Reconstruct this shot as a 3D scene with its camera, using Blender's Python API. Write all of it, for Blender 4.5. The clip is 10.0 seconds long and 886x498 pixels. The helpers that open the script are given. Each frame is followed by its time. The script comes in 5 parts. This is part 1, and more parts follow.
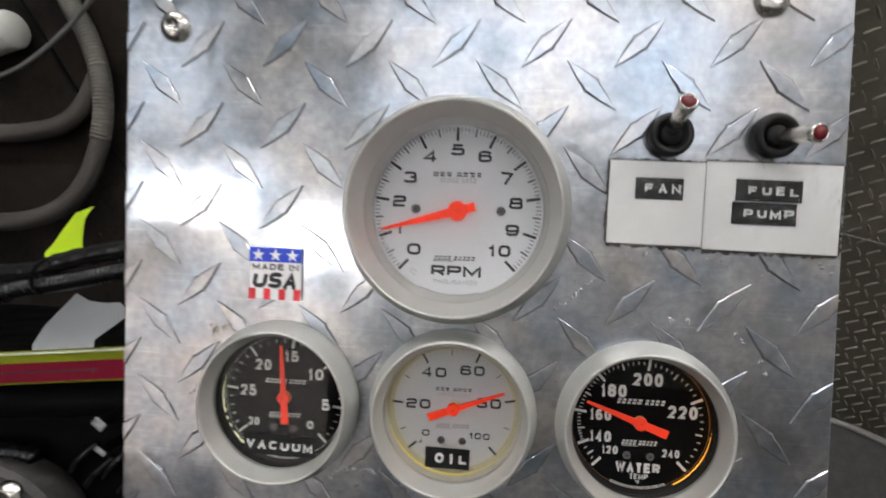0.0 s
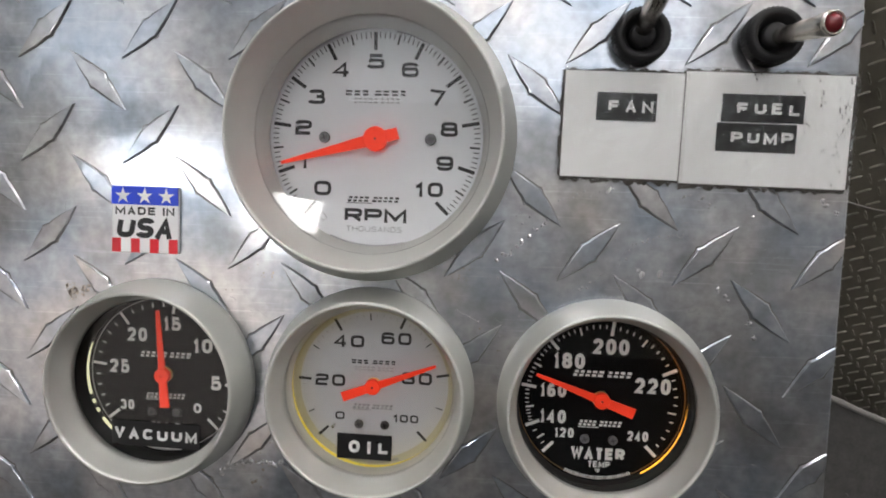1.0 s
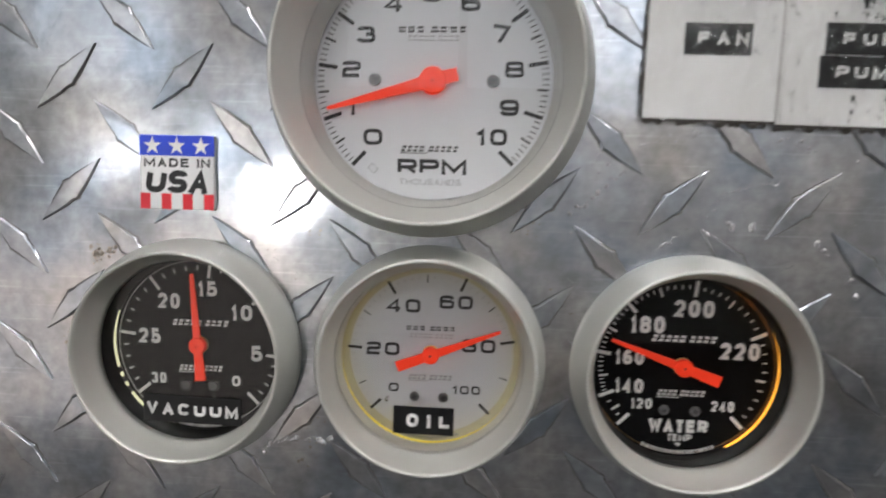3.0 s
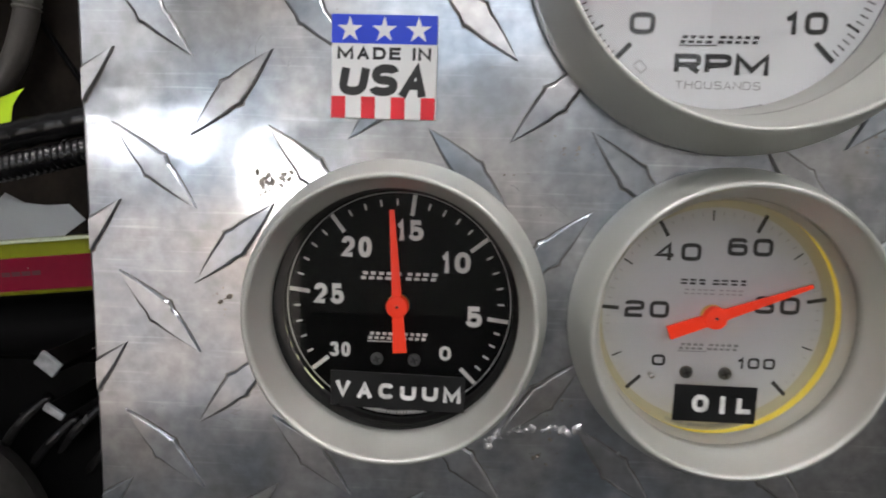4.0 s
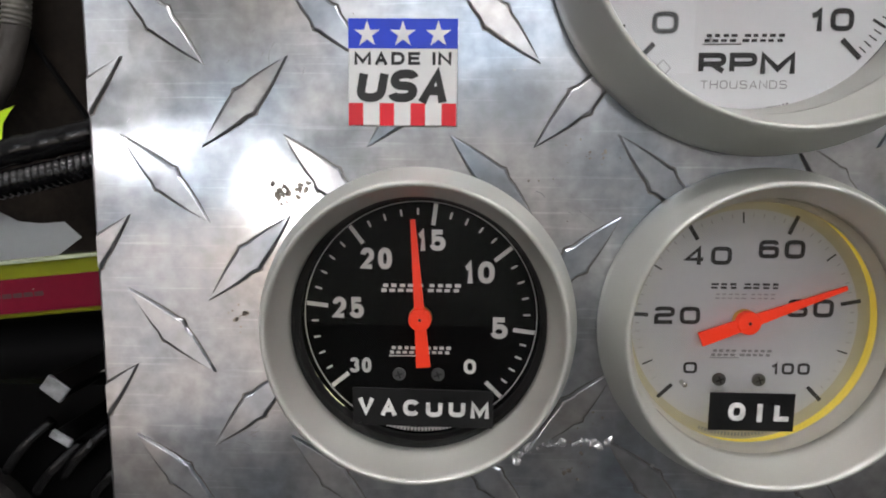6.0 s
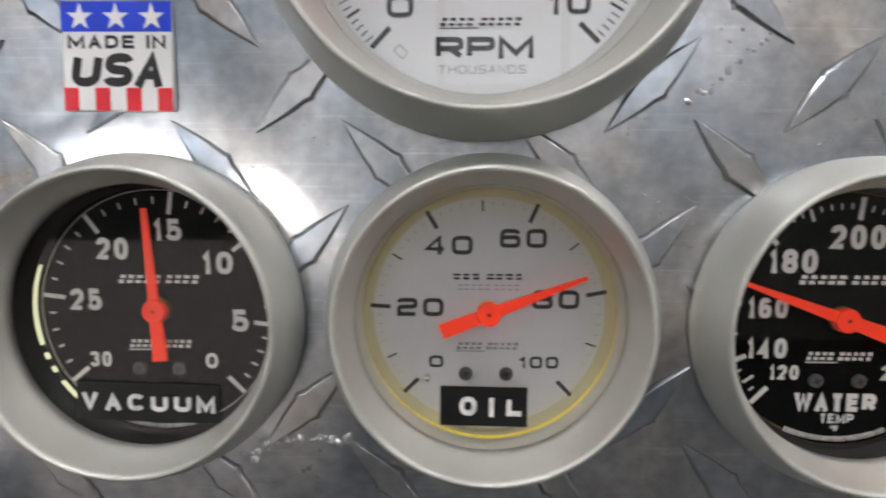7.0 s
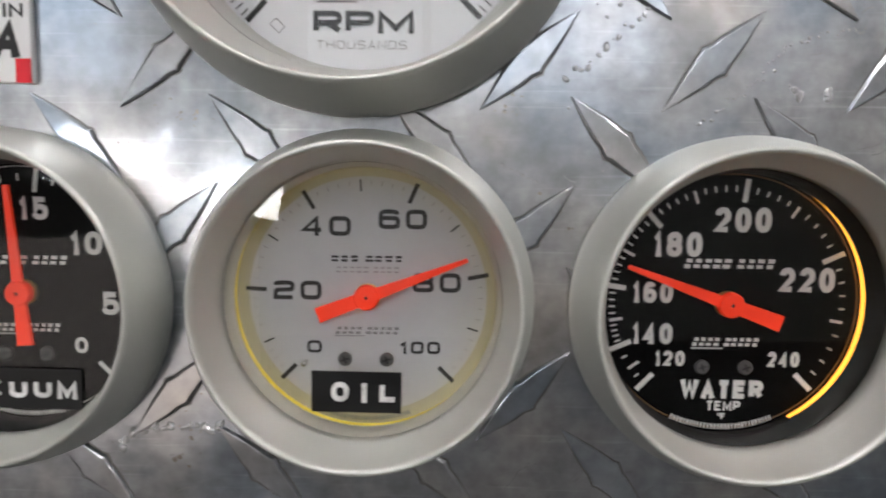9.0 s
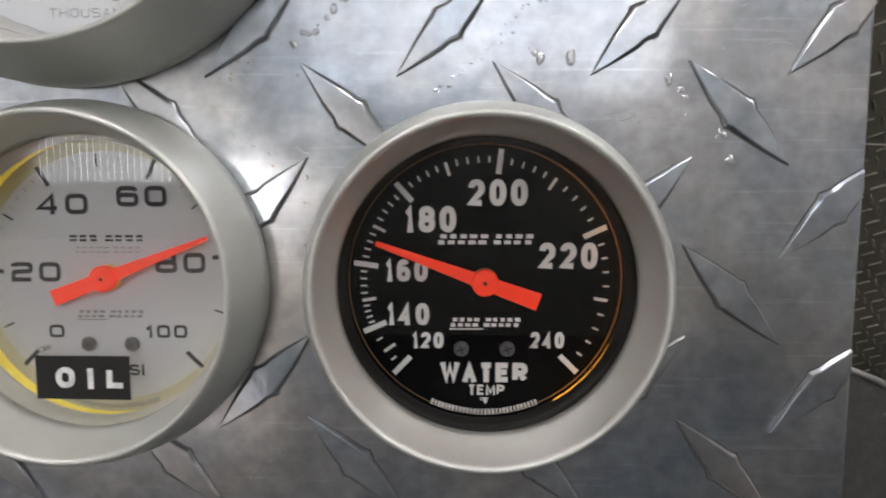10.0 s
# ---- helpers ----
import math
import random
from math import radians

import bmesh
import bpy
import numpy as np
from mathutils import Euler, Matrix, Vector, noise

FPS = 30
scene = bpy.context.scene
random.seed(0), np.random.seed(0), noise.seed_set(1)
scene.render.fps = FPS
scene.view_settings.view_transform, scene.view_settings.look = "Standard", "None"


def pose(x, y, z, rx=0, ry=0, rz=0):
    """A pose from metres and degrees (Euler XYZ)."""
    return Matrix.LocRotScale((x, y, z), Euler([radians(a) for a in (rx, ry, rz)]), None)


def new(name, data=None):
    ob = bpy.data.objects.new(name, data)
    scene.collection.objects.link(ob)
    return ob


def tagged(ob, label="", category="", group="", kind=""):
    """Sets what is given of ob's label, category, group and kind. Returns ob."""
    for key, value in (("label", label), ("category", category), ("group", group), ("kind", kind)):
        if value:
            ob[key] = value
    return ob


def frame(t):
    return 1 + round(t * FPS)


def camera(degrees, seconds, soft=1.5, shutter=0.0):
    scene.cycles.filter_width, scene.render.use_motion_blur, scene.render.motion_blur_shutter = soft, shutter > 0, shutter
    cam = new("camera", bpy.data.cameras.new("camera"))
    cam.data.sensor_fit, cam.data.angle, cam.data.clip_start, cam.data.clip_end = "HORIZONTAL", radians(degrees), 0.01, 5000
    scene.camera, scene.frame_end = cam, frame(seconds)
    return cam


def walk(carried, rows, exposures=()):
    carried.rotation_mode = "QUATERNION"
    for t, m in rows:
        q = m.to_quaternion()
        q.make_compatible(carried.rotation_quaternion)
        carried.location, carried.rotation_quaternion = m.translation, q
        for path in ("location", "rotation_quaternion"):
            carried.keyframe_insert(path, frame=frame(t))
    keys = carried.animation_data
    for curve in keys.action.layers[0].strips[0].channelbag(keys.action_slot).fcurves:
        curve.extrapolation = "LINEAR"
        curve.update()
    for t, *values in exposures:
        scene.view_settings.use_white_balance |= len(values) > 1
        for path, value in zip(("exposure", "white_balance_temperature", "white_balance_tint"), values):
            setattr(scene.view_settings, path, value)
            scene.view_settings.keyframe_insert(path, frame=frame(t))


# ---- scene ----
cam = camera(73.0, 10.0, soft=1.9, shutter=0.35)
# seconds, x, y, z, yaw, pitch, roll
PATH = [
    (0, 0.04426, -0.26893, 1.07736, 6.686, -2.251, 1.843),
    (0.2, 0.05054, -0.24458, 1.07496, 6.181, -3.434, 1.761),
    (0.5, 0.05517, -0.22493, 1.06866, 5.189, -3.861, 1.758),
    (0.7, 0.05865, -0.21927, 1.06833, 4.626, -4.809, 1.612),
    (1, 0.06039, -0.21248, 1.06267, 4.294, -4.656, 1.685),
    (1.5, 0.05770, -0.21321, 1.06417, 3.843, -5.430, 1.536),
    (2, 0.05927, -0.21435, 1.06569, 3.431, -5.671, 1.476),
    (2.2, 0.05849, -0.21448, 1.06642, 3.457, -5.859, 1.496),
    (3.3, 0.01122, -0.17897, 1.03937, 4.035, -5.848, 1.248),
    (3.5, -0.01121, -0.16781, 1.03376, 3.312, -6.872, 1.367),
    (4, -0.04358, -0.14912, 1.02826, 2.524, -7.521, 1.472),
    (4.5, -0.05348, -0.13959, 1.02719, 2.612, -7.272, 1.113),
    (5, -0.05388, -0.14092, 1.02856, 2.143, -6.817, 0.597),
    (5.2, -0.05387, -0.14163, 1.02769, 1.905, -6.595, 0.414),
    (6.3, -0.04804, -0.14478, 1.02765, 1.744, -6.636, 0.167),
    (6.5, -0.03229, -0.14428, 1.02025, 2.065, -4.790, 0.073),
    (7, 0.01332, -0.13858, 1.02236, 1.958, -5.648, 0.127),
    (7.5, 0.03047, -0.13718, 1.01963, 1.605, -5.947, 0.132),
    (8, 0.03284, -0.13809, 1.01983, 1.504, -5.822, 0.355),
    (8.5, 0.03093, -0.13691, 1.01866, 0.987, -5.800, 0.482),
    (9, 0.03917, -0.13394, 1.01729, 0.860, -5.465, 0.571),
    (9.2, 0.05514, -0.13169, 1.01606, 1.159, -5.401, 0.520),
    (9.5, 0.07726, -0.12759, 1.01419, 1.343, -5.574, 0.317),
    (9.7, 0.08643, -0.12812, 1.01276, 1.097, -5.259, 0.126),
    (10, 0.09739, -0.12596, 1.01208, 1.373, -5.632, -0.072),
]
walk(cam, [(t, pose(x, y, z, 90 + pitch, 0, yaw) @ pose(0, 0, 0, 0, 0, roll)) for t, x, y, z, yaw, pitch, roll in PATH],
     exposures=[(0.0, 0.14), (1.0, 0.05), (3.5, 0.04), (4.2, 0.0), (5.2, 0.0), (6.5, 0.06), (7.5, 0.09), (10.0, 0.09)])

# ---- light ----
world = bpy.data.worlds.new("sky")
scene.world = world
world.use_nodes = True
wn, wl = world.node_tree.nodes, world.node_tree.links
sky = wn.new("ShaderNodeTexSky")
sky.sky_type, sky.sun_disc = "NISHITA", False
sky.sun_elevation, sky.sun_rotation = radians(42), radians(200)
wl.new(sky.outputs["Color"], wn["Background"].inputs["Color"])
wn["Background"].inputs["Strength"].default_value = 0.15
scene.view_settings.exposure = 0.0


# ---- materials ----
def material(name, colour, rough=0.5, metal=0.0, vary=0.12, scale=60.0, bump=0.0, bump_scale=400.0,
             rough_vary=0.1, stretch=(1, 1, 1), spec=0.5, coat=0.0, emit=None, per_object=0.0):
    m = bpy.data.materials.new(name)
    m.use_nodes = True
    n, l = m.node_tree.nodes, m.node_tree.links
    b = n["Principled BSDF"]
    b.inputs["Metallic"].default_value = metal
    b.inputs["Specular IOR Level"].default_value = spec
    b.inputs["Coat Weight"].default_value = coat
    co = n.new("ShaderNodeTexCoord")
    mp = n.new("ShaderNodeMapping")
    mp.inputs["Scale"].default_value = stretch
    l.new(co.outputs["Object"], mp.inputs["Vector"])
    big = n.new("ShaderNodeTexNoise")
    big.inputs["Scale"].default_value = scale
    big.inputs["Detail"].default_value = 6
    l.new(mp.outputs["Vector"], big.inputs["Vector"])
    fine = n.new("ShaderNodeTexNoise")
    fine.inputs["Scale"].default_value = bump_scale
    fine.inputs["Detail"].default_value = 4
    l.new(mp.outputs["Vector"], fine.inputs["Vector"])
    mixed = n.new("ShaderNodeMath")
    mixed.operation = "MULTIPLY_ADD"
    mixed.inputs[1].default_value = 0.4
    l.new(fine.outputs["Fac"], mixed.inputs[0])
    l.new(big.outputs["Fac"], mixed.inputs[2])
    ramp = n.new("ShaderNodeMapRange")
    ramp.inputs["From Min"].default_value, ramp.inputs["From Max"].default_value = 0.4, 1.0
    ramp.inputs["To Min"].default_value, ramp.inputs["To Max"].default_value = 1 - vary, 1 + vary
    l.new(mixed.outputs[0], ramp.inputs["Value"])
    val = ramp.outputs["Result"]
    if per_object:
        info = n.new("ShaderNodeObjectInfo")
        sh = n.new("ShaderNodeMath")
        sh.operation = "MULTIPLY_ADD"
        sh.inputs[1].default_value, sh.inputs[2].default_value = per_object, 1 - per_object / 2
        l.new(info.outputs["Random"], sh.inputs[0])
        pr = n.new("ShaderNodeMath")
        pr.operation = "MULTIPLY"
        l.new(val, pr.inputs[0])
        l.new(sh.outputs[0], pr.inputs[1])
        val = pr.outputs[0]
    tint = n.new("ShaderNodeVectorMath")
    tint.operation = "SCALE"
    tint.inputs[0].default_value = colour
    l.new(val, tint.inputs["Scale"])
    l.new(tint.outputs["Vector"], b.inputs["Base Color"])
    rr = n.new("ShaderNodeMapRange")
    rr.inputs["From Min"].default_value, rr.inputs["From Max"].default_value = 0.3, 0.7
    rr.inputs["To Min"].default_value, rr.inputs["To Max"].default_value = max(0.02, rough - rough_vary), rough + rough_vary
    l.new(big.outputs["Fac"], rr.inputs["Value"])
    l.new(rr.outputs["Result"], b.inputs["Roughness"])
    if bump:
        bp = n.new("ShaderNodeBump")
        bp.inputs["Strength"].default_value = bump
        bp.inputs["Distance"].default_value = 0.0006
        l.new(fine.outputs["Fac"], bp.inputs["Height"])
        l.new(bp.outputs["Normal"], b.inputs["Normal"])
    if emit:
        b.inputs["Emission Color"].default_value = (*emit[:3], 1)
        b.inputs["Emission Strength"].default_value = emit[3]
    return m


def aluminium(name, light, rough, waves, haze=0.32):
    """Bright tread plate: milled sheen, bluish and brownish smudges, fine scratches, slight waves."""
    m = material(name, (light, light, light), rough=rough, metal=1.0, vary=0.15, scale=48, bump=0.05, bump_scale=420, rough_vary=0.05)
    m.node_tree.nodes["Noise Texture"].inputs["Detail"].default_value = 2.5
    n, l = m.node_tree.nodes, m.node_tree.links
    co, b = n["Texture Coordinate"], n["Principled BSDF"]
    low = n.new("ShaderNodeTexNoise")
    low.inputs["Scale"].default_value, low.inputs["Detail"].default_value = 24, 3.0
    l.new(co.outputs["Object"], low.inputs["Vector"])
    hue = n.new("ShaderNodeValToRGB")
    hue.color_ramp.elements[0].position, hue.color_ramp.elements[1].position = 0.28, 0.72
    hue.color_ramp.elements[0].color, hue.color_ramp.elements[1].color = (0.76, 0.89, 1.06, 1), (1.08, 1.01, 0.96, 1)
    l.new(low.outputs["Fac"], hue.inputs["Fac"])
    old = b.inputs["Base Color"].links[0].from_socket
    mul = n.new("ShaderNodeVectorMath")
    mul.operation = "MULTIPLY"
    l.new(old, mul.inputs[0])
    l.new(hue.outputs["Color"], mul.inputs[1])
    mp = n.new("ShaderNodeMapping")
    mp.inputs["Rotation"].default_value, mp.inputs["Scale"].default_value = (0, 0, 0.9), (30, 900, 1)
    l.new(co.outputs["Object"], mp.inputs["Vector"])
    lines = n.new("ShaderNodeTexNoise")
    lines.inputs["Scale"].default_value, lines.inputs["Detail"].default_value = 1.0, 3
    l.new(mp.outputs["Vector"], lines.inputs["Vector"])
    cut = n.new("ShaderNodeMapRange")
    cut.inputs["From Min"].default_value, cut.inputs["From Max"].default_value = 0.60, 0.74
    cut.inputs["To Min"].default_value, cut.inputs["To Max"].default_value = 0.98, 1.28
    l.new(lines.outputs["Fac"], cut.inputs["Value"])
    scr = n.new("ShaderNodeVectorMath")
    scr.operation = "SCALE"
    l.new(mul.outputs["Vector"], scr.inputs[0])
    l.new(cut.outputs["Result"], scr.inputs["Scale"])
    grain = n.new("ShaderNodeTexNoise")
    grain.inputs["Scale"].default_value, grain.inputs["Detail"].default_value = 260, 6
    l.new(co.outputs["Object"], grain.inputs["Vector"])
    gr = n.new("ShaderNodeMapRange")
    gr.inputs["From Min"].default_value, gr.inputs["From Max"].default_value = 0.3, 0.7
    gr.inputs["To Min"].default_value, gr.inputs["To Max"].default_value = 0.82, 1.14
    l.new(grain.outputs["Fac"], gr.inputs["Value"])
    fin = n.new("ShaderNodeVectorMath")
    fin.operation = "SCALE"
    l.new(scr.outputs["Vector"], fin.inputs[0])
    l.new(gr.outputs["Result"], fin.inputs["Scale"])
    l.new(fin.outputs["Vector"], b.inputs["Base Color"])
    wave = n.new("ShaderNodeBump")
    wave.inputs["Strength"].default_value, wave.inputs["Distance"].default_value = waves, 0.004
    slow = n.new("ShaderNodeTexNoise")
    slow.inputs["Scale"].default_value, slow.inputs["Detail"].default_value = 30, 2
    l.new(co.outputs["Object"], slow.inputs["Vector"])
    l.new(slow.outputs["Fac"], wave.inputs["Height"])
    l.new(wave.outputs["Normal"], n["Bump"].inputs["Normal"])
    hazy = n.new("ShaderNodeBsdfPrincipled")
    hazy.inputs["Metallic"].default_value, hazy.inputs["Roughness"].default_value = 1.0, haze
    l.new(fin.outputs["Vector"], hazy.inputs["Base Color"])
    l.new(n["Bump"].outputs["Normal"], hazy.inputs["Normal"])
    worn = n.new("ShaderNodeMapRange")
    worn.inputs["From Min"].default_value, worn.inputs["From Max"].default_value = 0.35, 0.65
    worn.inputs["To Min"].default_value, worn.inputs["To Max"].default_value = 0.35, 0.75
    l.new(slow.outputs["Fac"], worn.inputs["Value"])
    both = n.new("ShaderNodeMixShader")
    l.new(worn.outputs["Result"], both.inputs["Fac"])
    l.new(b.outputs["BSDF"], both.inputs[1])
    l.new(hazy.outputs["BSDF"], both.inputs[2])
    l.new(both.outputs["Shader"], n["Material Output"].inputs["Surface"])
    return m


def glass_sheet(name, colour=(1, 1, 1), ior=1.5, rough=0.0, wrinkle=0.0):
    m = bpy.data.materials.new(name)
    m.use_nodes = True
    n, l = m.node_tree.nodes, m.node_tree.links
    n.remove(n["Principled BSDF"])
    clear, gloss = n.new("ShaderNodeBsdfTransparent"), n.new("ShaderNodeBsdfGlossy")
    clear.inputs["Color"].default_value = (*colour, 1)
    gloss.inputs["Roughness"].default_value = rough
    fr = n.new("ShaderNodeFresnel")
    fr.inputs["IOR"].default_value = ior
    mix = n.new("ShaderNodeMixShader")
    l.new(fr.outputs["Fac"], mix.inputs["Fac"])
    l.new(clear.outputs["BSDF"], mix.inputs[1])
    l.new(gloss.outputs["BSDF"], mix.inputs[2])
    if wrinkle:
        co, ns, bp = n.new("ShaderNodeTexCoord"), n.new("ShaderNodeTexNoise"), n.new("ShaderNodeBump")
        ns.inputs["Scale"].default_value, ns.inputs["Detail"].default_value = 150, 3
        bp.inputs["Strength"].default_value, bp.inputs["Distance"].default_value = wrinkle, 0.002
        l.new(co.outputs["Object"], ns.inputs["Vector"])
        l.new(ns.outputs["Fac"], bp.inputs["Height"])
        l.new(bp.outputs["Normal"], gloss.inputs["Normal"])
        l.new(bp.outputs["Normal"], fr.inputs["Normal"])
    l.new(mix.outputs["Shader"], n["Material Output"].inputs["Surface"])
    return m


ALU = aluminium("aluminium", 0.58, 0.12, 0.14)
ALU_BAR = aluminium("tread_aluminium", 0.58, 0.12, 0.12)
spot = ALU_BAR.node_tree.nodes.new("ShaderNodeNewGeometry")
for link in list(ALU_BAR.node_tree.nodes["Texture Coordinate"].outputs["Object"].links):
    ALU_BAR.node_tree.links.new(spot.outputs["Position"], link.to_socket)
BEZEL = material("satin_bezel", (0.55, 0.555, 0.52), rough=0.43, metal=0.55, vary=0.05, scale=60, bump=0.03, bump_scale=2500, rough_vary=0.05)
BLACK_RING = material("black_plastic", (0.012, 0.012, 0.012), rough=0.5, vary=0.1, spec=0.2)
DIAL_BLACK = material("dial_black", (0.003, 0.003, 0.003), rough=0.9, vary=0.2, scale=200, spec=0.04)
DIAL_WHITE = material("dial_white", (0.74, 0.755, 0.775), rough=0.5, vary=0.03, scale=40)
DIAL_SILVER = material("dial_silver", (0.51, 0.52, 0.54), rough=0.45, vary=0.05, scale=40)
PRINT_BLACK = material("print_black", (0.015, 0.015, 0.016), rough=0.5, vary=0.15)
PRINT_GREY = material("print_grey", (0.24, 0.24, 0.25), rough=0.5, vary=0.1)
PRINT_WHITE = material("print_white", (0.80, 0.79, 0.76), rough=0.5, vary=0.05)
# orange with a faint glow added as emission, so the pointers read brighter
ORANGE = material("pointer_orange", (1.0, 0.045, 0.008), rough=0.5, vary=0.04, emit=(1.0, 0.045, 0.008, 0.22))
BRASS = material("brass", (0.90, 0.62, 0.24), rough=0.25, metal=1.0, vary=0.1)
SCREW_DARK = material("screw_dark", (0.16, 0.16, 0.16), rough=0.35, metal=0.8, vary=0.2)
STEEL = material("steel", (0.62, 0.60, 0.56), rough=0.22, metal=1.0, vary=0.15, scale=80)
CHROME = material("chrome", (0.86, 0.81, 0.74), rough=0.24, metal=1.0, vary=0.06)
RUBBER = material("rubber", (0.012, 0.012, 0.013), spec=0.3, rough=0.55, vary=0.3, scale=150, bump=0.2, bump_scale=700)
RED_CAP = material("red_cap", (0.16, 0.008, 0.012), rough=0.2, vary=0.1, coat=0.5)
PAPER = material("paper_card", (0.76, 0.76, 0.76), rough=0.6, vary=0.03, scale=50, bump=0.05, bump_scale=300)
TAPE_BLACK = material("tape_black", (0.007, 0.007, 0.0075), spec=0.3, rough=0.34, vary=0.25, scale=90, bump=0.08, bump_scale=300)
TAPE_WHITE = material("tape_letter", (0.64, 0.64, 0.63), rough=0.5, vary=0.3, scale=500)
STICKER_WHITE = material("sticker_white", (0.82, 0.82, 0.82), rough=0.35, vary=0.03)
STICKER_BLUE = material("sticker_blue", (0.01, 0.05, 0.62), rough=0.35, vary=0.05)
STICKER_RED = material("sticker_red", (0.72, 0.015, 0.03), rough=0.35, vary=0.05)
GLASS = glass_sheet("gauge_glass")
CLEAR_TAPE = glass_sheet("clear_tape", (0.97, 0.97, 0.965), 1.45, 0.06, wrinkle=1.0)
CARD_GRIME = material("card_grime", (0.045, 0.038, 0.032), rough=0.7, vary=0.6, scale=300)
# dark rim of the tread bars: shade along their edges put into colour
SEAM_SHADE = material("seam_shade", (0.10, 0.092, 0.085), rough=0.55, vary=0.7, scale=220)
GRIME = material("grime", (0.22, 0.19, 0.16), rough=0.75, vary=0.5, scale=300, bump=0.4, bump_scale=900)


# ---- building helpers ----
def mesh_object(name, bm, mat, parent=None, smooth=False):
    me = bpy.data.meshes.new(name)
    bmesh.ops.recalc_face_normals(bm, faces=bm.faces[:]) if len(bm.faces) and len(bm.verts) < 20000 else None
    bm.to_mesh(me)
    bm.free()
    if smooth:
        me.shade_smooth()
    me.materials.append(mat)
    ob = new(name, me)
    if parent is not None:
        ob.parent = parent
    return ob


def part(name, bm, mat, parent, label="", smooth=False):
    return tagged(mesh_object(name, bm, mat, parent, smooth), label)


def empty(name, matrix, label, category, group=""):
    ob = new(name)
    ob.empty_display_size = 0.02
    ob.matrix_world = matrix
    return tagged(ob, label, category, group)


def on_plate(x, z, turn=0.0, up=0.0):
    """A frame on the plate: local x right, y up, z out of the plate towards the viewer."""
    return pose(x, -up, 1.0 + z, 90, 0, 0) @ pose(0, 0, 0, 0, 0, turn)


def box_bm(x0, x1, y0, y1, z0, z1, bevel=0.0, bm=None):
    own = bm is None
    bm = bmesh.new() if own else bm
    made = bmesh.ops.create_cube(bm, size=1)["verts"]
    bmesh.ops.transform(bm, matrix=Matrix.LocRotScale(((x0 + x1) / 2, (y0 + y1) / 2, (z0 + z1) / 2), None, (x1 - x0, y1 - y0, z1 - z0)), verts=made)
    if bevel:
        edges = list({e for v in made for e in v.link_edges})
        bmesh.ops.bevel(bm, geom=edges, offset=bevel, segments=2, affect="EDGES", profile=0.5)
    return bm


def lathe_bm(profile, steps=96, closed=False, bm=None):
    """Turn a list of (radius, height) round the local z."""
    bm = bmesh.new() if bm is None else bm
    rings = []
    for r, z in profile:
        if r < 1e-7:
            rings.append([bm.verts.new((0, 0, z))])
        else:
            rings.append([bm.verts.new((r * math.cos(2 * math.pi * k / steps), r * math.sin(2 * math.pi * k / steps), z)) for k in range(steps)])
    pairs = list(zip(rings, rings[1:])) + ([(rings[-1], rings[0])] if closed else [])
    for a, b in pairs:
        for k in range(steps):
            j = (k + 1) % steps
            if len(a) == 1 and len(b) == 1:
                continue
            if len(a) == 1:
                bm.faces.new((a[0], b[k], b[j]))
            elif len(b) == 1:
                bm.faces.new((a[k], a[j], b[0]))
            else:
                bm.faces.new((a[k], a[j], b[j], b[k]))
    return bm


def slab_bm(points, z0, z1, bm=None):
    """A flat shape with thickness from its outline."""
    bm = bmesh.new() if bm is None else bm
    low = [bm.verts.new((x, y, z0)) for x, y in points]
    top = [bm.verts.new((x, y, z1)) for x, y in points]
    bm.faces.new(low[::-1])
    bm.faces.new(top)
    for k in range(len(points)):
        j = (k + 1) % len(points)
        bm.faces.new((low[k], low[j], top[j], top[k]))
    return bm


def tube_bm(path, radius, sides=12, bm=None, ribs=0.0, rib_step=0.004):
    """A round hose along a smooth line of points; ribs gives it corrugations."""
    bm = bmesh.new() if bm is None else bm
    pts = [Vector(p) for p in path]
    line = []
    for k in range(len(pts) - 1):
        p0, p1, p2, p3 = pts[max(k - 1, 0)], pts[k], pts[k + 1], pts[min(k + 2, len(pts) - 1)]
        count = max(4, int((p2 - p1).length / (rib_step / 4 if ribs else 0.008)))
        for s in range(count):
            u = s / count
            line.append(0.5 * (2 * p1 + (p2 - p0) * u + (2 * p0 - 5 * p1 + 4 * p2 - p3) * u * u + (3 * p1 - p0 - 3 * p2 + p3) * u ** 3))
    line.append(pts[-1])
    rings, side, gone = [], None, 0.0
    for k, p in enumerate(line):
        along = (line[min(k + 1, len(line) - 1)] - line[max(k - 1, 0)]).normalized()
        side = along.orthogonal().normalized() if side is None else (side - along * side.dot(along)).normalized()
        over = along.cross(side)
        gone += (p - line[k - 1]).length if k else 0
        r = radius + (ribs * math.sin(2 * math.pi * gone / rib_step) if ribs else 0)
        rings.append([bm.verts.new(p + r * (math.cos(2 * math.pi * s / sides) * side + math.sin(2 * math.pi * s / sides) * over)) for s in range(sides)])
    for a, b in zip(rings, rings[1:]):
        for s in range(sides):
            bm.faces.new((a[s], a[(s + 1) % sides], b[(s + 1) % sides], b[s]))
    bm.faces.new(rings[0][::-1])
    bm.faces.new(rings[-1])
    return bm


def bow(cx, cy, rx, ry, a0, a1, square):
    """Points along a rounded bow; a higher square makes its shoulders squarer."""
    count = max(6, int(abs(a1 - a0) / 12))
    out = []
    for k in range(count + 1):
        a = radians(a0 + (a1 - a0) * k / count)
        c, s = math.cos(a), math.sin(a)
        out.append((cx + rx * math.copysign(abs(c) ** (2 / square), c), cy + ry * math.copysign(abs(s) ** (2 / square), s)))
    return out


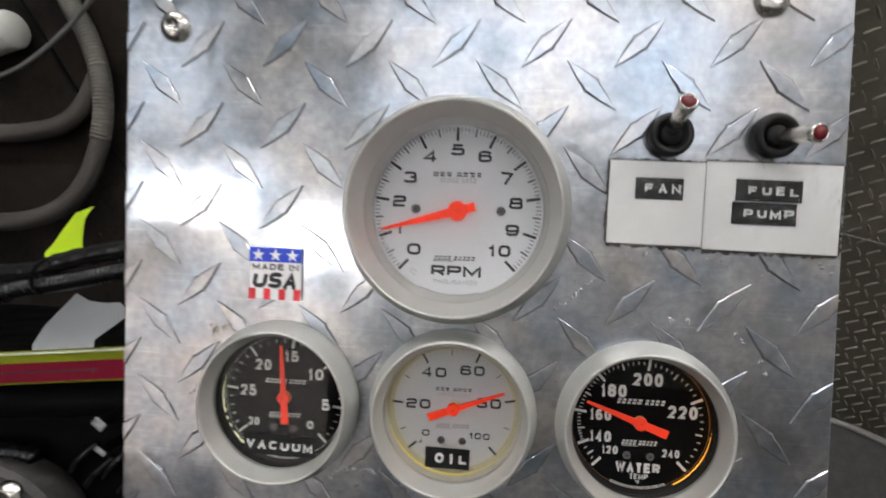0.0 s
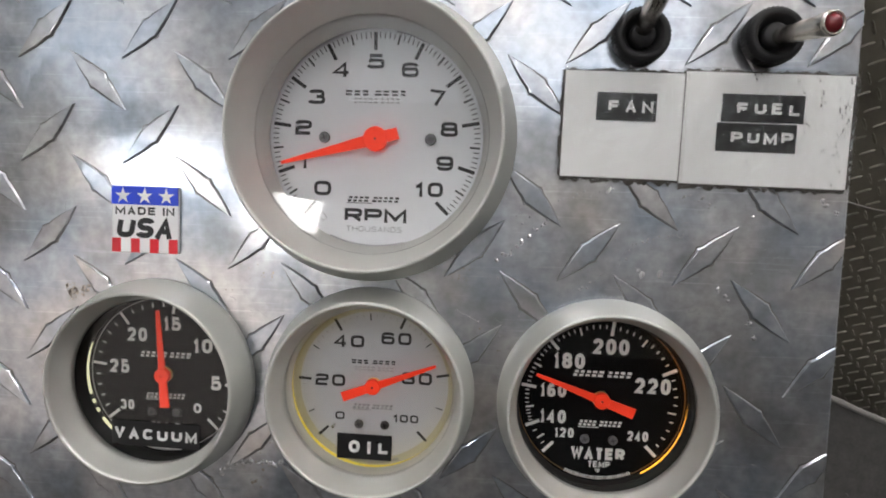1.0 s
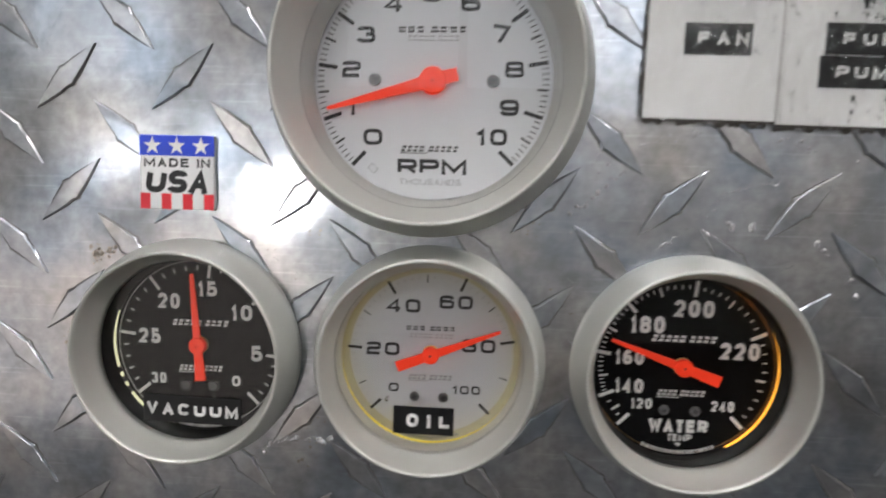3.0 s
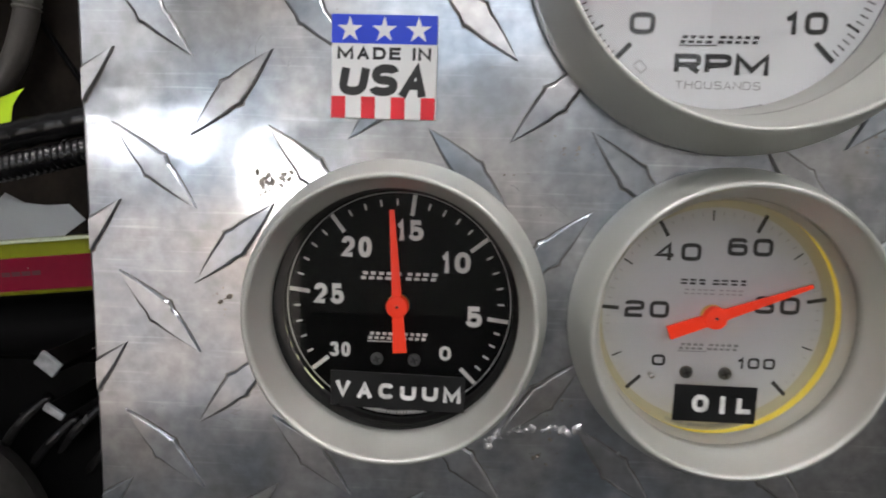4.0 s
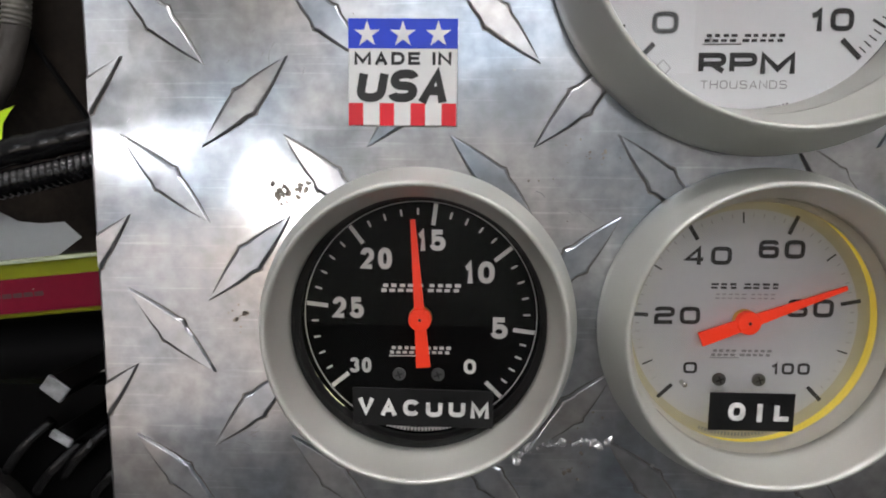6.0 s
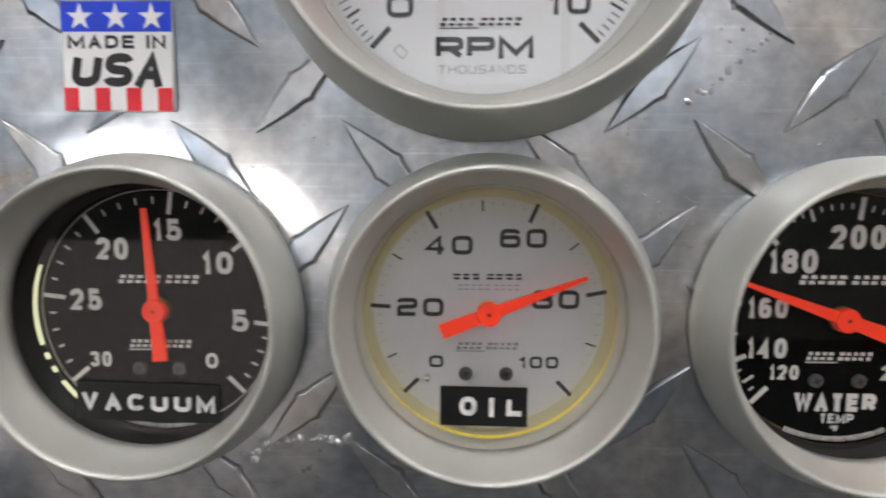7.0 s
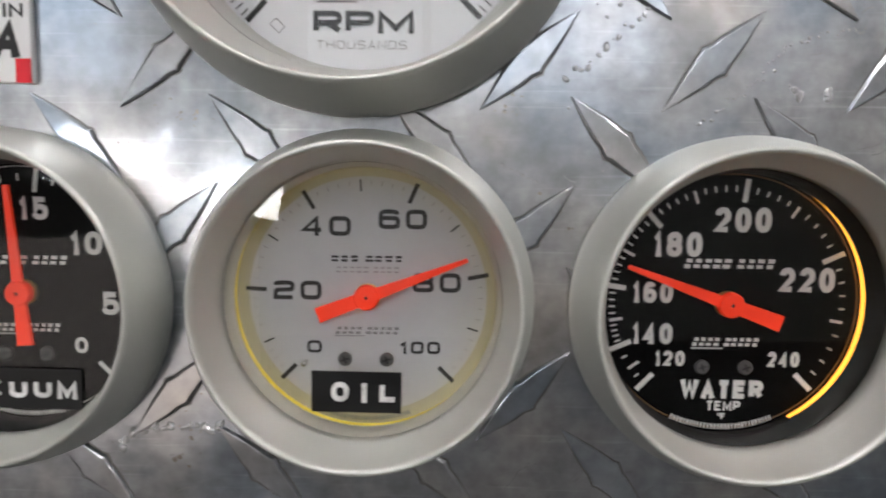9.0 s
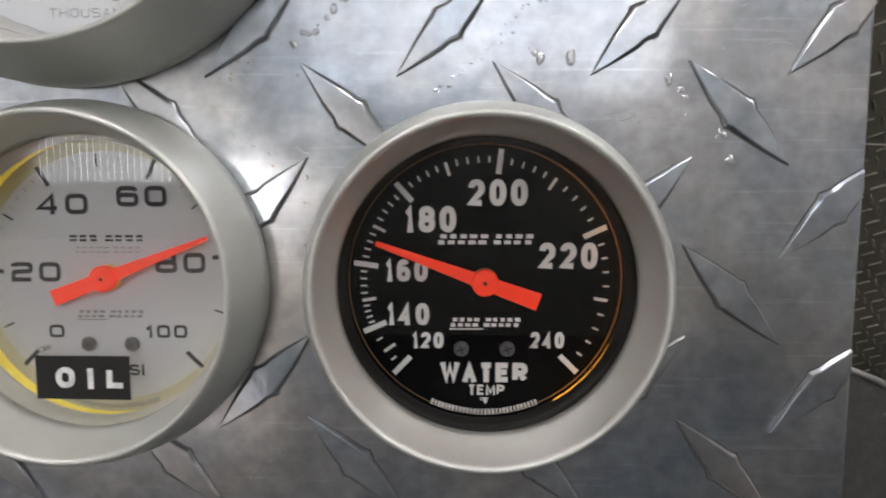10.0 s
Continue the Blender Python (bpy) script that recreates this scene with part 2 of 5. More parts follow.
def glyph(ch, q):
    """Centre lines of a sans-serif character in a unit box."""
    if ch in "0O":
        return [bow(0.5, 0.5, 0.5, 0.5, 90, 450, q)]
    if ch == "1":
        return [[(0.0, 0.74), (0.45, 0.80), (0.80, 1.0), (0.80, 0.0)]]
    if ch == "2":
        if q > 3:
            return [bow(0.5, 0.76, 0.5, 0.24, 175, -90, q) + bow(0.5, 0.26, 0.5, 0.26, 90, 180, q) + [(0.0, 0.0), (1.0, 0.0)]]
        return [bow(0.5, 0.70, 0.48, 0.30, 175, -30, q) + [(0.03, 0.0), (1.0, 0.0)]]
    if ch == "3":
        return [bow(0.48, 0.76, 0.46, 0.24, 170, -90, q), bow(0.48, 0.26, 0.52, 0.26, 90, -170, q)]
    if ch == "4":
        return [[(0.74, 0.0), (0.74, 1.0), (0.0, 0.24), (1.0, 0.24)]]
    if ch == "5":
        return [[(0.96, 1.0), (0.12, 1.0), (0.04, 0.42)] + bow(0.47, 0.30, 0.53, 0.30, 125, -168, q)]
    if ch in "69":
        lines = [bow(0.5, 0.29, 0.5, 0.29, 0, 360, q), bow(0.5, 0.5, 0.5, 0.5, 42 if q < 3 else 22, 190, q)]
        return lines if ch == "6" else [[(1 - x, 1 - y) for x, y in line] for line in lines]
    if ch == "7":
        return [[(0.0, 1.0), (1.0, 1.0), (0.38, 0.0)]]
    if ch == "8":
        return [bow(0.5, 0.76, 0.45, 0.24, 0, 360, q), bow(0.5, 0.26, 0.5, 0.26, 0, 360, q)]
    if ch in "PR":
        head = [[(0.0, 0.0), (0.0, 1.0)] + bow(0.55, 0.73, 0.45, 0.27, 90, -90, q) + [(0.0, 0.46)]]
        return head + ([[(0.50, 0.46), (1.0, 0.0)]] if ch == "R" else [])
    if ch == "D":
        return [[(0.0, 0.0), (0.0, 1.0)] + bow(0.45, 0.5, 0.55, 0.5, 90, -90, q) + [(0.0, 0.0)]]
    if ch == "C":
        return [bow(0.5, 0.5, 0.5, 0.5, 35, 325, q)]
    if ch == "S":
        return [bow(0.5, 0.75, 0.47, 0.25, 15, 270, q) + bow(0.5, 0.25, 0.50, 0.25, 90, -165, q)]
    if ch == "U":
        return [[(0.0, 1.0)] + bow(0.5, 0.35, 0.5, 0.35, 180, 360, q) + [(1.0, 1.0)]]
    return {"A": [[(0.0, 0.0), (0.5, 1.0), (1.0, 0.0)], [(0.20, 0.30), (0.80, 0.30)]], "E": [[(1.0, 1.0), (0.0, 1.0), (0.0, 0.0), (1.0, 0.0)], [(0.0, 0.52), (0.9, 0.52)]],
            "F": [[(1.0, 1.0), (0.0, 1.0), (0.0, 0.0)], [(0.0, 0.52), (0.9, 0.52)]], "H": [[(0.0, 0.0), (0.0, 1.0)], [(1.0, 0.0), (1.0, 1.0)], [(0.0, 0.52), (1.0, 0.52)]],
            "I": [[(0.5, 0.0), (0.5, 1.0)]], "L": [[(0.0, 1.0), (0.0, 0.0), (1.0, 0.0)]], "M": [[(0.0, 0.0), (0.0, 1.0), (0.5, 0.15), (1.0, 1.0), (1.0, 0.0)]],
            "N": [[(0.0, 0.0), (0.0, 1.0), (1.0, 0.0), (1.0, 1.0)]], "T": [[(0.0, 1.0), (1.0, 1.0)], [(0.5, 1.0), (0.5, 0.0)]], "V": [[(0.0, 1.0), (0.5, 0.0), (1.0, 1.0)]],
            "W": [[(0.0, 1.0), (0.26, 0.0), (0.5, 0.92), (0.74, 0.0), (1.0, 1.0)]]}[ch]


def ribbon(bm, line, wide, z):
    """A flat band of even width along a line of points."""
    pts = [Vector(p) for p in line]
    pts = [p for k, p in enumerate(pts) if k == 0 or (p - pts[k - 1]).length > 1e-6]
    shut = (pts[0] - pts[-1]).length < 1e-6
    if shut:
        pts.pop()
    n, pairs = len(pts), []
    for k, p in enumerate(pts):
        before = (p - pts[k - 1]).normalized() if k or shut else None
        after = (pts[(k + 1) % n] - p).normalized() if k < n - 1 or shut else None
        before, after = before or after, after or before
        mid = before + after
        mid = mid.normalized() if mid.length > 0.3 else after
        side = Vector((-mid.y, mid.x))
        reach = min(1.7, 1 / max(0.2, side.dot(Vector((-after.y, after.x))))) * wide / 2
        pairs.append([bm.verts.new((*(p + side * reach * e), z)) for e in (-1, 1)])
    for k in range(n if shut else n - 1):
        (p0, p1), (q0, q1) = pairs[k], pairs[(k + 1) % n]
        bm.faces.new((p0, q0, q1, p1))


def letters_bm(body, cx, cy, height, width, z0=0.0, weight=0.2, square=2.3, slant=0.0, depth=0.0, gap=0.26):
    """Sans-serif lettering, fitted to a height and width about a middle; weight is the stroke over the height."""
    share = {"I": 0.10, "1": 0.62, "M": 1.25, "W": 1.35, " ": 0.35}
    total = sum(share.get(c, 1.0) for c in body) + gap * (len(body) - 1)
    unit, stroke, bm = width / total, weight * height, bmesh.new()
    x, layer = cx - width / 2, 0
    for ch in body:
        w = share.get(ch, 1.0) * unit
        if ch != " ":
            for line in glyph(ch, square):
                put = [(x + stroke / 2 + u * max(w - stroke, 0.0), cy - height / 2 + stroke / 2 + v * (height - stroke)) for u, v in line]
                if ch == "I":
                    put = [(x + w / 2, v) for _, v in put]
                if ch in "147AHIMNVW" or ch == "T" and line[0][0] == line[1][0]:
                    put = [(u, v + stroke / 2 * (1 if y == 1 else -1 if y == 0 else 0)) if k in (0, len(put) - 1) else (u, v) for k, ((u, v), (_, y)) in enumerate(zip(put, line))]
                ribbon(bm, [(u + slant * (v - cy), v) for u, v in put], stroke, z0 + layer * 0.000004)
                layer = (layer + 1) % 3
        x += w + gap * unit
    if depth:
        raised = bmesh.ops.extrude_face_region(bm, geom=bm.faces[:])["geom"]
        bmesh.ops.translate(bm, verts=[g for g in raised if isinstance(g, bmesh.types.BMVert)], vec=(0, 0, depth))
    return bm


def mark_bm(cx, cy, width, height, words, z0, slant=0.0, rule=0.0, stroke=0.40):
    """A maker's mark as plain split bars in word groups; rule underlines a share of it."""
    bm, rng = bmesh.new(), random.Random(sum(words) * 11 + len(words))
    cells = sum(words) + 0.5 * (len(words) - 1)
    step, x = width / cells, cx - width / 2
    for many in words:
        for _ in range(many):
            for y in (cy - height * (1 - stroke) / 2, cy + height * (1 - stroke) / 2):
                lead, w = step * rng.uniform(0.0, 0.14), step * rng.uniform(0.66, 0.86)
                ribbon(bm, [(x + lead + slant * (y - cy), y), (x + w + slant * (y - cy), y)], height * stroke * rng.uniform(0.8, 1.0), z0)
            x += step
        x += step * 0.5
    if rule:
        y = cy - height * 0.72
        ribbon(bm, [(cx - width / 2 - slant * height * 0.6, y), (cx - width / 2 + width * rule, y)], height * 0.14, z0)
    return bm


def arc_marks_bm(radius, height, mid, span, count, z0):
    """A curved line of small bars in place of small print, round the dial's middle."""
    bm, rng = bmesh.new(), random.Random(count)
    for k in range(count):
        s, c = way(mid + span * (k / (count - 1) - 0.5))
        w = radians(span) / (count - 1) * radius * rng.uniform(0.26, 0.40)
        h0 = height * rng.uniform(0.42, 0.5)
        bm.faces.new([bm.verts.new((s * r + c * q, c * r - s * q, z0)) for r, q in ((radius - h0, -w), (radius - h0, w), (radius + h0, w), (radius + h0, -w))])
    return bm


def bars_bm(cx, cy, width, height, count, z0, slant=0.0, gap=0.14):
    """A row of plain bars in place of small print."""
    bm = bmesh.new()
    step = width / count
    for k in range(count):
        x0, x1, s = cx - width / 2 + k * step, cx - width / 2 + (k + 1 - gap) * step, slant * height / 2
        vs = [bm.verts.new(p) for p in ((x0 - s, cy - height / 2, z0), (x1 - s, cy - height / 2, z0), (x1 + s, cy + height / 2, z0), (x0 + s, cy + height / 2, z0))]
        bm.faces.new(vs)
    return bm


def way(degrees):
    """Clock direction: 0 is up, turning to the right."""
    a = radians(degrees)
    return math.sin(a), math.cos(a)


def ticks_bm(angles, r0, r1, width, z):
    bm = bmesh.new()
    for a in angles:
        s, c = way(a)
        vs = [bm.verts.new((s * r + c * w, c * r - s * w, z)) for r, w in ((r0, -width / 2), (r0, width / 2), (r1, width / 2), (r1, -width / 2))]
        bm.faces.new(vs)
    return bm


def ticks(dial, angles, r0, r1, width, z, mat):
    """Single tick marks, each a part."""
    first = None
    for a in angles:
        if first is None:
            first = part("tick", ticks_bm([0], r0, r1, width, z), mat, dial)
            ob = first
        else:
            ob = new("tick", first.data)
            ob.parent = dial
        ob.rotation_euler = (0, 0, -radians(a))


def fine_ticks(dial, angles, r0, r1, width, z, mat):
    tagged(part("fine_scale", ticks_bm(angles, r0, r1, width, z), mat, dial), "", "", "", "stuff")


# ---- the plate ----
PLATE_X0, PLATE_X1, PLATE_Z0, PLATE_Z1, PLATE_T = -0.1418, 0.1812, -0.105, 0.200, 0.0030
PITCH_X, PITCH_Z = 0.03975, 0.0376
# centre x, centre z, hole radius
GAUGES = {"tachometer": (0.0180, 0.0843, 0.0440), "vacuum": (-0.0618, -0.0073, 0.0318), "oil": (0.0195, -0.0073, 0.0318), "water": (0.1034, -0.0080, 0.0318)}


def plate_bm():
    """The sheet, cut through for the gauges."""
    bm = box_bm(PLATE_X0, PLATE_X1, PLATE_Z0, PLATE_Z1, -PLATE_T, 0, bevel=0.0008)
    sheet = mesh_object("sheet", bm, ALU)
    cutters = []
    for x, z, r in GAUGES.values():
        cut = lathe_bm([(0, -0.02), (r, -0.02), (r, 0.02), (0, 0.02)], 72)
        bmesh.ops.translate(cut, verts=cut.verts, vec=(x, z, 0))
        cutter = mesh_object("cutter", cut, ALU)
        cutters.append(cutter)
        mod = sheet.modifiers.new("hole", "BOOLEAN")
        mod.object, mod.operation, mod.solver = cutter, "DIFFERENCE", "EXACT"
    bpy.context.view_layer.update()
    me = bpy.data.meshes.new_from_object(sheet.evaluated_get(bpy.context.evaluated_depsgraph_get()))
    out = bmesh.new()
    out.from_mesh(me)
    for ob in cutters + [sheet]:
        bpy.data.objects.remove(ob)
    return out


plate = empty("gauge_plate", on_plate(0, 0), "bright aluminium diamond tread plate holding four gauges", "panel")
part("sheet", plate_bm(), ALU, plate)


def lozenge_points(n=28):
    """Outline of a tread bar along local x: pointed ends, slightly bowed sides, a knuckle in the middle."""
    half, wide = 0.0150, 0.0034

    def side(u):
        body = wide * (1 - abs(u) ** 1.35)
        return body * (1 + 0.16 * math.exp(-((u - 0.02) / 0.055) ** 2) - 0.07 * math.exp(-((u - 0.17) / 0.07) ** 2))
    us = [-1 + 2 * k / n for k in range(n + 1)]
    return [(u * half, side(u)) for u in us] + [(u * half, -side(-u)) for u in us[1:-1]][::-1]


def lozenge_bm(cx, cy, turn, clip):
    """One raised tread bar; where a gauge's bezel sits on it, it ends under the bezel."""
    bm = bmesh.new()
    outline = lozenge_points()
    c, s = math.cos(turn), math.sin(turn)
    levels = ((1.012, 1.13, 0.00003), (1.0, 1.0, 0.00006), (0.985, 0.93, 0.00062), (0.972, 0.86, 0.00082), (0.955, 0.78, 0.00088))
    rings = []
    for fx, fy, h in levels:
        ring = []
        for x, y in outline:
            p = Vector((c * x * fx - s * y * fy, s * x * fx + c * y * fy, h))
            for gx, gz, gr in clip:
                off = Vector((p.x + cx - gx, p.y + cy - gz))
                if off.length < gr:
                    off = off.normalized() * gr
                    p.x, p.y = off.x + gx - cx, off.y + gz - cy
                    p.z = min(p.z, 0.0004)
            ring.append(bm.verts.new(p))
        rings.append(ring)
    n = len(outline)
    for level, (a, b) in enumerate(zip(rings, rings[1:])):
        for k in range(n):
            face = bm.faces.new((a[k], a[(k + 1) % n], b[(k + 1) % n], b[k]))
            # the lowest band carries the painted dark outline
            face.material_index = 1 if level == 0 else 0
    half = n // 2
    top = rings[-1]
    for k in range(half):
        q = [top[k], top[k + 1], top[(n - k - 1) % n], top[(n - k) % n]]
        q = list(dict.fromkeys(q))
        if len(q) > 2:
            try:
                bm.faces.new(q)
            except ValueError:
                pass
    bmesh.ops.remove_doubles(bm, verts=bm.verts, dist=1e-6)
    return bm


# ---- gauges ----
def bezel_profile(rim, base, inner, height, seat):
    """A barrel side rounding in to a thin bright rim, then a funnel down to the glass."""
    lip = 0.0024 if inner < 0.035 else 0.0003
    return [(base - 0.002, 0.0002), (base, 0.0006), (base, 0.0040), (base - 0.0004, 0.0062), (rim + 0.0018, height * 0.68), (rim + 0.0008, height - 0.0024),
            (rim + 0.0003, height - 0.0010), (rim - 0.0001, height - 0.0002), (rim - 0.0006, height), (rim - 0.0011, height - 0.0003), (rim - 0.0014, height - 0.0014),
            (inner + 0.0006, seat + lip + 0.0009), (inner, seat + lip), (inner, seat - 0.0006), (base - 0.002, seat - 0.0006)]


def arc_bm(r, z0, z1, a0, a1):
    """A stretch of an upright round wall, between two clock directions."""
    bm = bmesh.new()
    count = max(4, int((a1 - a0) / 3))
    rows = []
    for k in range(count + 1):
        s, c = way(a0 + (a1 - a0) * k / count)
        rows.append((bm.verts.new((r * s, r * c, z0)), bm.verts.new((r * s, r * c, z1))))
    for (p, q), (u, v) in zip(rows, rows[1:]):
        bm.faces.new((p, u, v, q))
    return bm


def gauge(name, where, size, label, dial_mat, wall_mat, ring_label, ring_mat, wall_h=0.0030, lit=((0, 360),)):
    """A dial gauge without its print: bezel, glass, wall behind the glass, dial, body."""
    rim, base, inner, height, seat, dial_r, dial_z = size
    g = empty(name, on_plate(*where), label, "gauge", "gauges on the plate")
    part("bezel", lathe_bm(bezel_profile(rim, base, inner, height, seat), 128, closed=True), BEZEL, g, "satin silver deep bezel", smooth=True)
    glass = part("glass", lathe_bm([(0, seat), (inner - 0.0001, seat)], 96), GLASS, g, "clear flat glass")
    glass.visible_shadow = False
    lip = dial_r - 0.0004
    part("inner_ring", lathe_bm([(inner - 0.0001, seat - 0.0004), (inner - 0.0003, seat - 0.0016), (lip + 0.0003, dial_z + wall_h + 0.0004), (lip, dial_z + wall_h), (dial_r + 0.0006, dial_z + wall_h - 0.0003)], 96), ring_mat, g, "inner ring behind the glass", smooth=True)
    # where wall_mat emits, its painted glow covers only the lit arcs
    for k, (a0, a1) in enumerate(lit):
        part("ring_wall", arc_bm(dial_r + 0.0006, dial_z + 0.0001, dial_z + wall_h - 0.0003, a0, a1), wall_mat, g, ring_label, smooth=True)
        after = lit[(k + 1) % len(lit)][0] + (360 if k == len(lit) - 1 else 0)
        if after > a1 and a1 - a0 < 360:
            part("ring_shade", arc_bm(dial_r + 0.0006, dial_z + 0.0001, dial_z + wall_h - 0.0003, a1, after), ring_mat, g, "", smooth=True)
    dial = part("dial", lathe_bm([(0, dial_z), (dial_r + 0.0008, dial_z), (dial_r + 0.0008, dial_z - 0.001), (0, dial_z - 0.001)], 96), dial_mat, g)
    part("can", lathe_bm([(dial_r + 0.0011, seat - 0.004), (dial_r + 0.0011, -0.05), (0, -0.05)], 48), BLACK_RING, g, "black gauge body", smooth=True)
    return g, dial


def pointer(g, turn, reach, tail, tip_w, root_w, hub_r, z, tail_w):
    """Orange pointer with its round hub and brass shaft."""
    s, c = way(turn)

    def put(u, v):
        return u * s + v * c, u * c - v * s
    bm = slab_bm([put(u, v) for u, v in ((reach, -tip_w / 2), (0, -root_w / 2), (-tail, -tail_w / 2), (-tail, tail_w / 2), (0, root_w / 2), (reach, tip_w / 2))][::-1], z - 0.0007, z)
    p = part("pointer", bm, ORANGE, g, "fluorescent orange pointer with added glow")
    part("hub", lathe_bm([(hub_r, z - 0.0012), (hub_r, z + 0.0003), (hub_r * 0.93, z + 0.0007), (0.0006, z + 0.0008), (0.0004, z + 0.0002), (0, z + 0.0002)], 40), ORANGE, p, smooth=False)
    part("pin", lathe_bm([(0, z + 0.00084), (0.00042, z + 0.00084), (0.00042, z + 0.0007)], 16), PRINT_BLACK, p, "dark pivot pin")
    part("pointer_shaft", lathe_bm([(hub_r * 0.55, z - 0.0030), (hub_r * 0.55, z - 0.0010), (0, z - 0.0010)], 24), BRASS, p, "brass shaft", smooth=True)
    part("bushing", lathe_bm([(0.0030, z - 0.0026), (0.0030, z - 0.0021), (0.0024, z - 0.0016), (0.0012, z - 0.0014), (0.0012, z - 0.0012), (0, z - 0.0012)], 24), BRASS, g, "small brass bushing", smooth=True)
    return p


def dial_screw(dial, x, y, z, r):
    """A pan-head screw with a cross slot in the dial."""
    part("dial_screw", lathe_bm([(r, 0), (r, 0.0004), (r * 0.86, 0.0007), (0, 0.0008)], 20), SCREW_DARK, dial, "small dark screw").location = (x, y, z)
    slot = bmesh.new()
    ribbon(slot, [(-0.55 * r, -0.2 * r), (0.55 * r, 0.2 * r)], 0.2 * r, 0.00084)
    ribbon(slot, [(0.2 * r, -0.55 * r), (-0.2 * r, 0.55 * r)], 0.2 * r, 0.00085)
    part("cross_slot", slot, PRINT_BLACK, dial).location = (x, y, z)


SMALL = (0.0347, 0.0379, 0.0310, 0.0150, 0.0038, 0.0304, -0.0052)
# dial walls; the light seen along them is painted in as emission
YELLOW_GLOW = material("yellow_glow", (0.85, 0.72, 0.14), rough=0.25, vary=0.1, emit=(1.0, 0.74, 0.08, 0.21))
PALE_GLOW = material("pale_glow", (0.60, 0.60, 0.40), rough=0.25, vary=0.1, emit=(1.0, 1.0, 0.62, 0.75))
AMBER_GLOW = material("amber_glow", (0.80, 0.42, 0.04), rough=0.25, vary=0.1, emit=(1.0, 0.43, 0.05, 1.9))
AMBER_LINE = material("amber_line", (0.30, 0.16, 0.06), rough=0.5, vary=0.3, scale=120)
RING_CREAM = material("ring_cream", (0.56, 0.55, 0.49), rough=0.5, vary=0.05, scale=60)
EDGE_YELLOW = material("edge_yellow", (0.46, 0.44, 0.33), rough=0.5, vary=0.10, scale=60)
PRINT_PALE = material("print_pale", (0.31, 0.31, 0.32), rough=0.5)
Z = -0.0050  # print on the small dials


def numerals(dial, items, mat, weight, square, z):
    """Each a middle, a height and a width on the dial."""
    for body, px, py, h, w in items:
        part("numeral", letters_bm(body, px, py, h, w, z, weight, square), mat, dial)


def vacuum_gauge():
    x, z, _ = GAUGES["vacuum"]
    g, dial = gauge("vacuum_gauge", (x, z), SMALL, "black-faced vacuum gauge with satin silver bezel", DIAL_BLACK, PALE_GLOW, "pale ring, glow painted in", BLACK_RING, 0.0030, ((220, 234), (239, 242), (246, 249), (253, 291)))
    majors = [-128.6, -83.1, -37.4, 7.8, 51.9, 97.3, 135.0]
    ticks(dial, majors, 0.0238, 0.0293, 0.0011, Z, PRINT_WHITE)
    fine_ticks(dial, [a + (b - a) * k / 5 for a, b in zip(majors, majors[1:]) for k in range(1, 5)], 0.0262, 0.0279, 0.0005, Z, PRINT_WHITE)
    part("scale_line", lathe_bm([(0.0295, Z), (0.0297, Z)], 96), PRINT_WHITE, dial)
    numerals(dial, (("30", -0.0155, -0.0127, 0.0040, 0.0056), ("25", -0.0185, 0.0024, 0.0055, 0.0080), ("20", -0.0112, 0.0151, 0.0055, 0.0080), ("15", 0.0027, 0.0198, 0.0054, 0.0072),
                    ("10", 0.0148, 0.0117, 0.0056, 0.0079), ("5", 0.0201, -0.0026, 0.0056, 0.0042), ("0", 0.0127, -0.0128, 0.0039, 0.0032)), PRINT_WHITE, 0.235, 2.3, Z)
    part("maker_mark", mark_bm(0.0003, 0.0076, 0.0205, 0.0022, (5, 4), Z, 0.3, stroke=0.43), PRINT_WHITE, dial, "white slanted maker's mark")
    part("maker_mark", mark_bm(0.0001, -0.0086, 0.0158, 0.0021, (4, 5), Z, 0.3, 0.46, stroke=0.43), PRINT_WHITE, dial)
    part("word", letters_bm("VAC", 0.0003, -0.0214, 0.0046, 0.0120, Z, 0.24, 2.3), PRINT_WHITE, dial)
    part("small_print", arc_marks_bm(0.0297, 0.0012, 180, 44, 26, Z), PRINT_WHITE, dial)
    for sx in (-0.0055, 0.0045):
        dial_screw(dial, sx, -0.0149, Z, 0.0017)
    pointer(g, -4.0, 0.0252, 0.0124, 0.0012, 0.0026, 0.0029, -0.0024, 0.0036)
    label_tape(g, "VACUUM", 0.0012, -0.0203, 0.0342, 0.0094, 0.0041, 0.0332, 0.0040, -1.0, gap=0.42)
    return g


def label_tape(g, word, cx, cy, width, height, z, text_w, text_h, turn=0.0, shift=0.0, gap=0.45):
    bm = box_bm(-width / 2, width / 2, -height / 2, height / 2, 0, 0.00035, bevel=0.0001)
    tape = part("label_tape", bm, TAPE_BLACK, g, "black embossed label tape")
    tape.matrix_local = pose(cx, cy, z, 0, 0, turn)
    rng = random.Random(len(word) * 7 + int(width * 1e5))
    slot = text_w / len(word)
    for k, ch in enumerate(word):
        wide = {"I": text_h * 0.10, "M": slot * 0.80, "W": slot * 0.80}.get(ch, min(slot * (1 - gap * 0.6), text_h * 1.0))
        part("letter", letters_bm(ch, shift - text_w / 2 + slot * (k + 0.5), rng.uniform(-0.06, 0.06) * text_h, text_h, wide, 0.00038, 0.26, 2.6, depth=0.00025), TAPE_WHITE, tape, "raised white letter")
    return tape


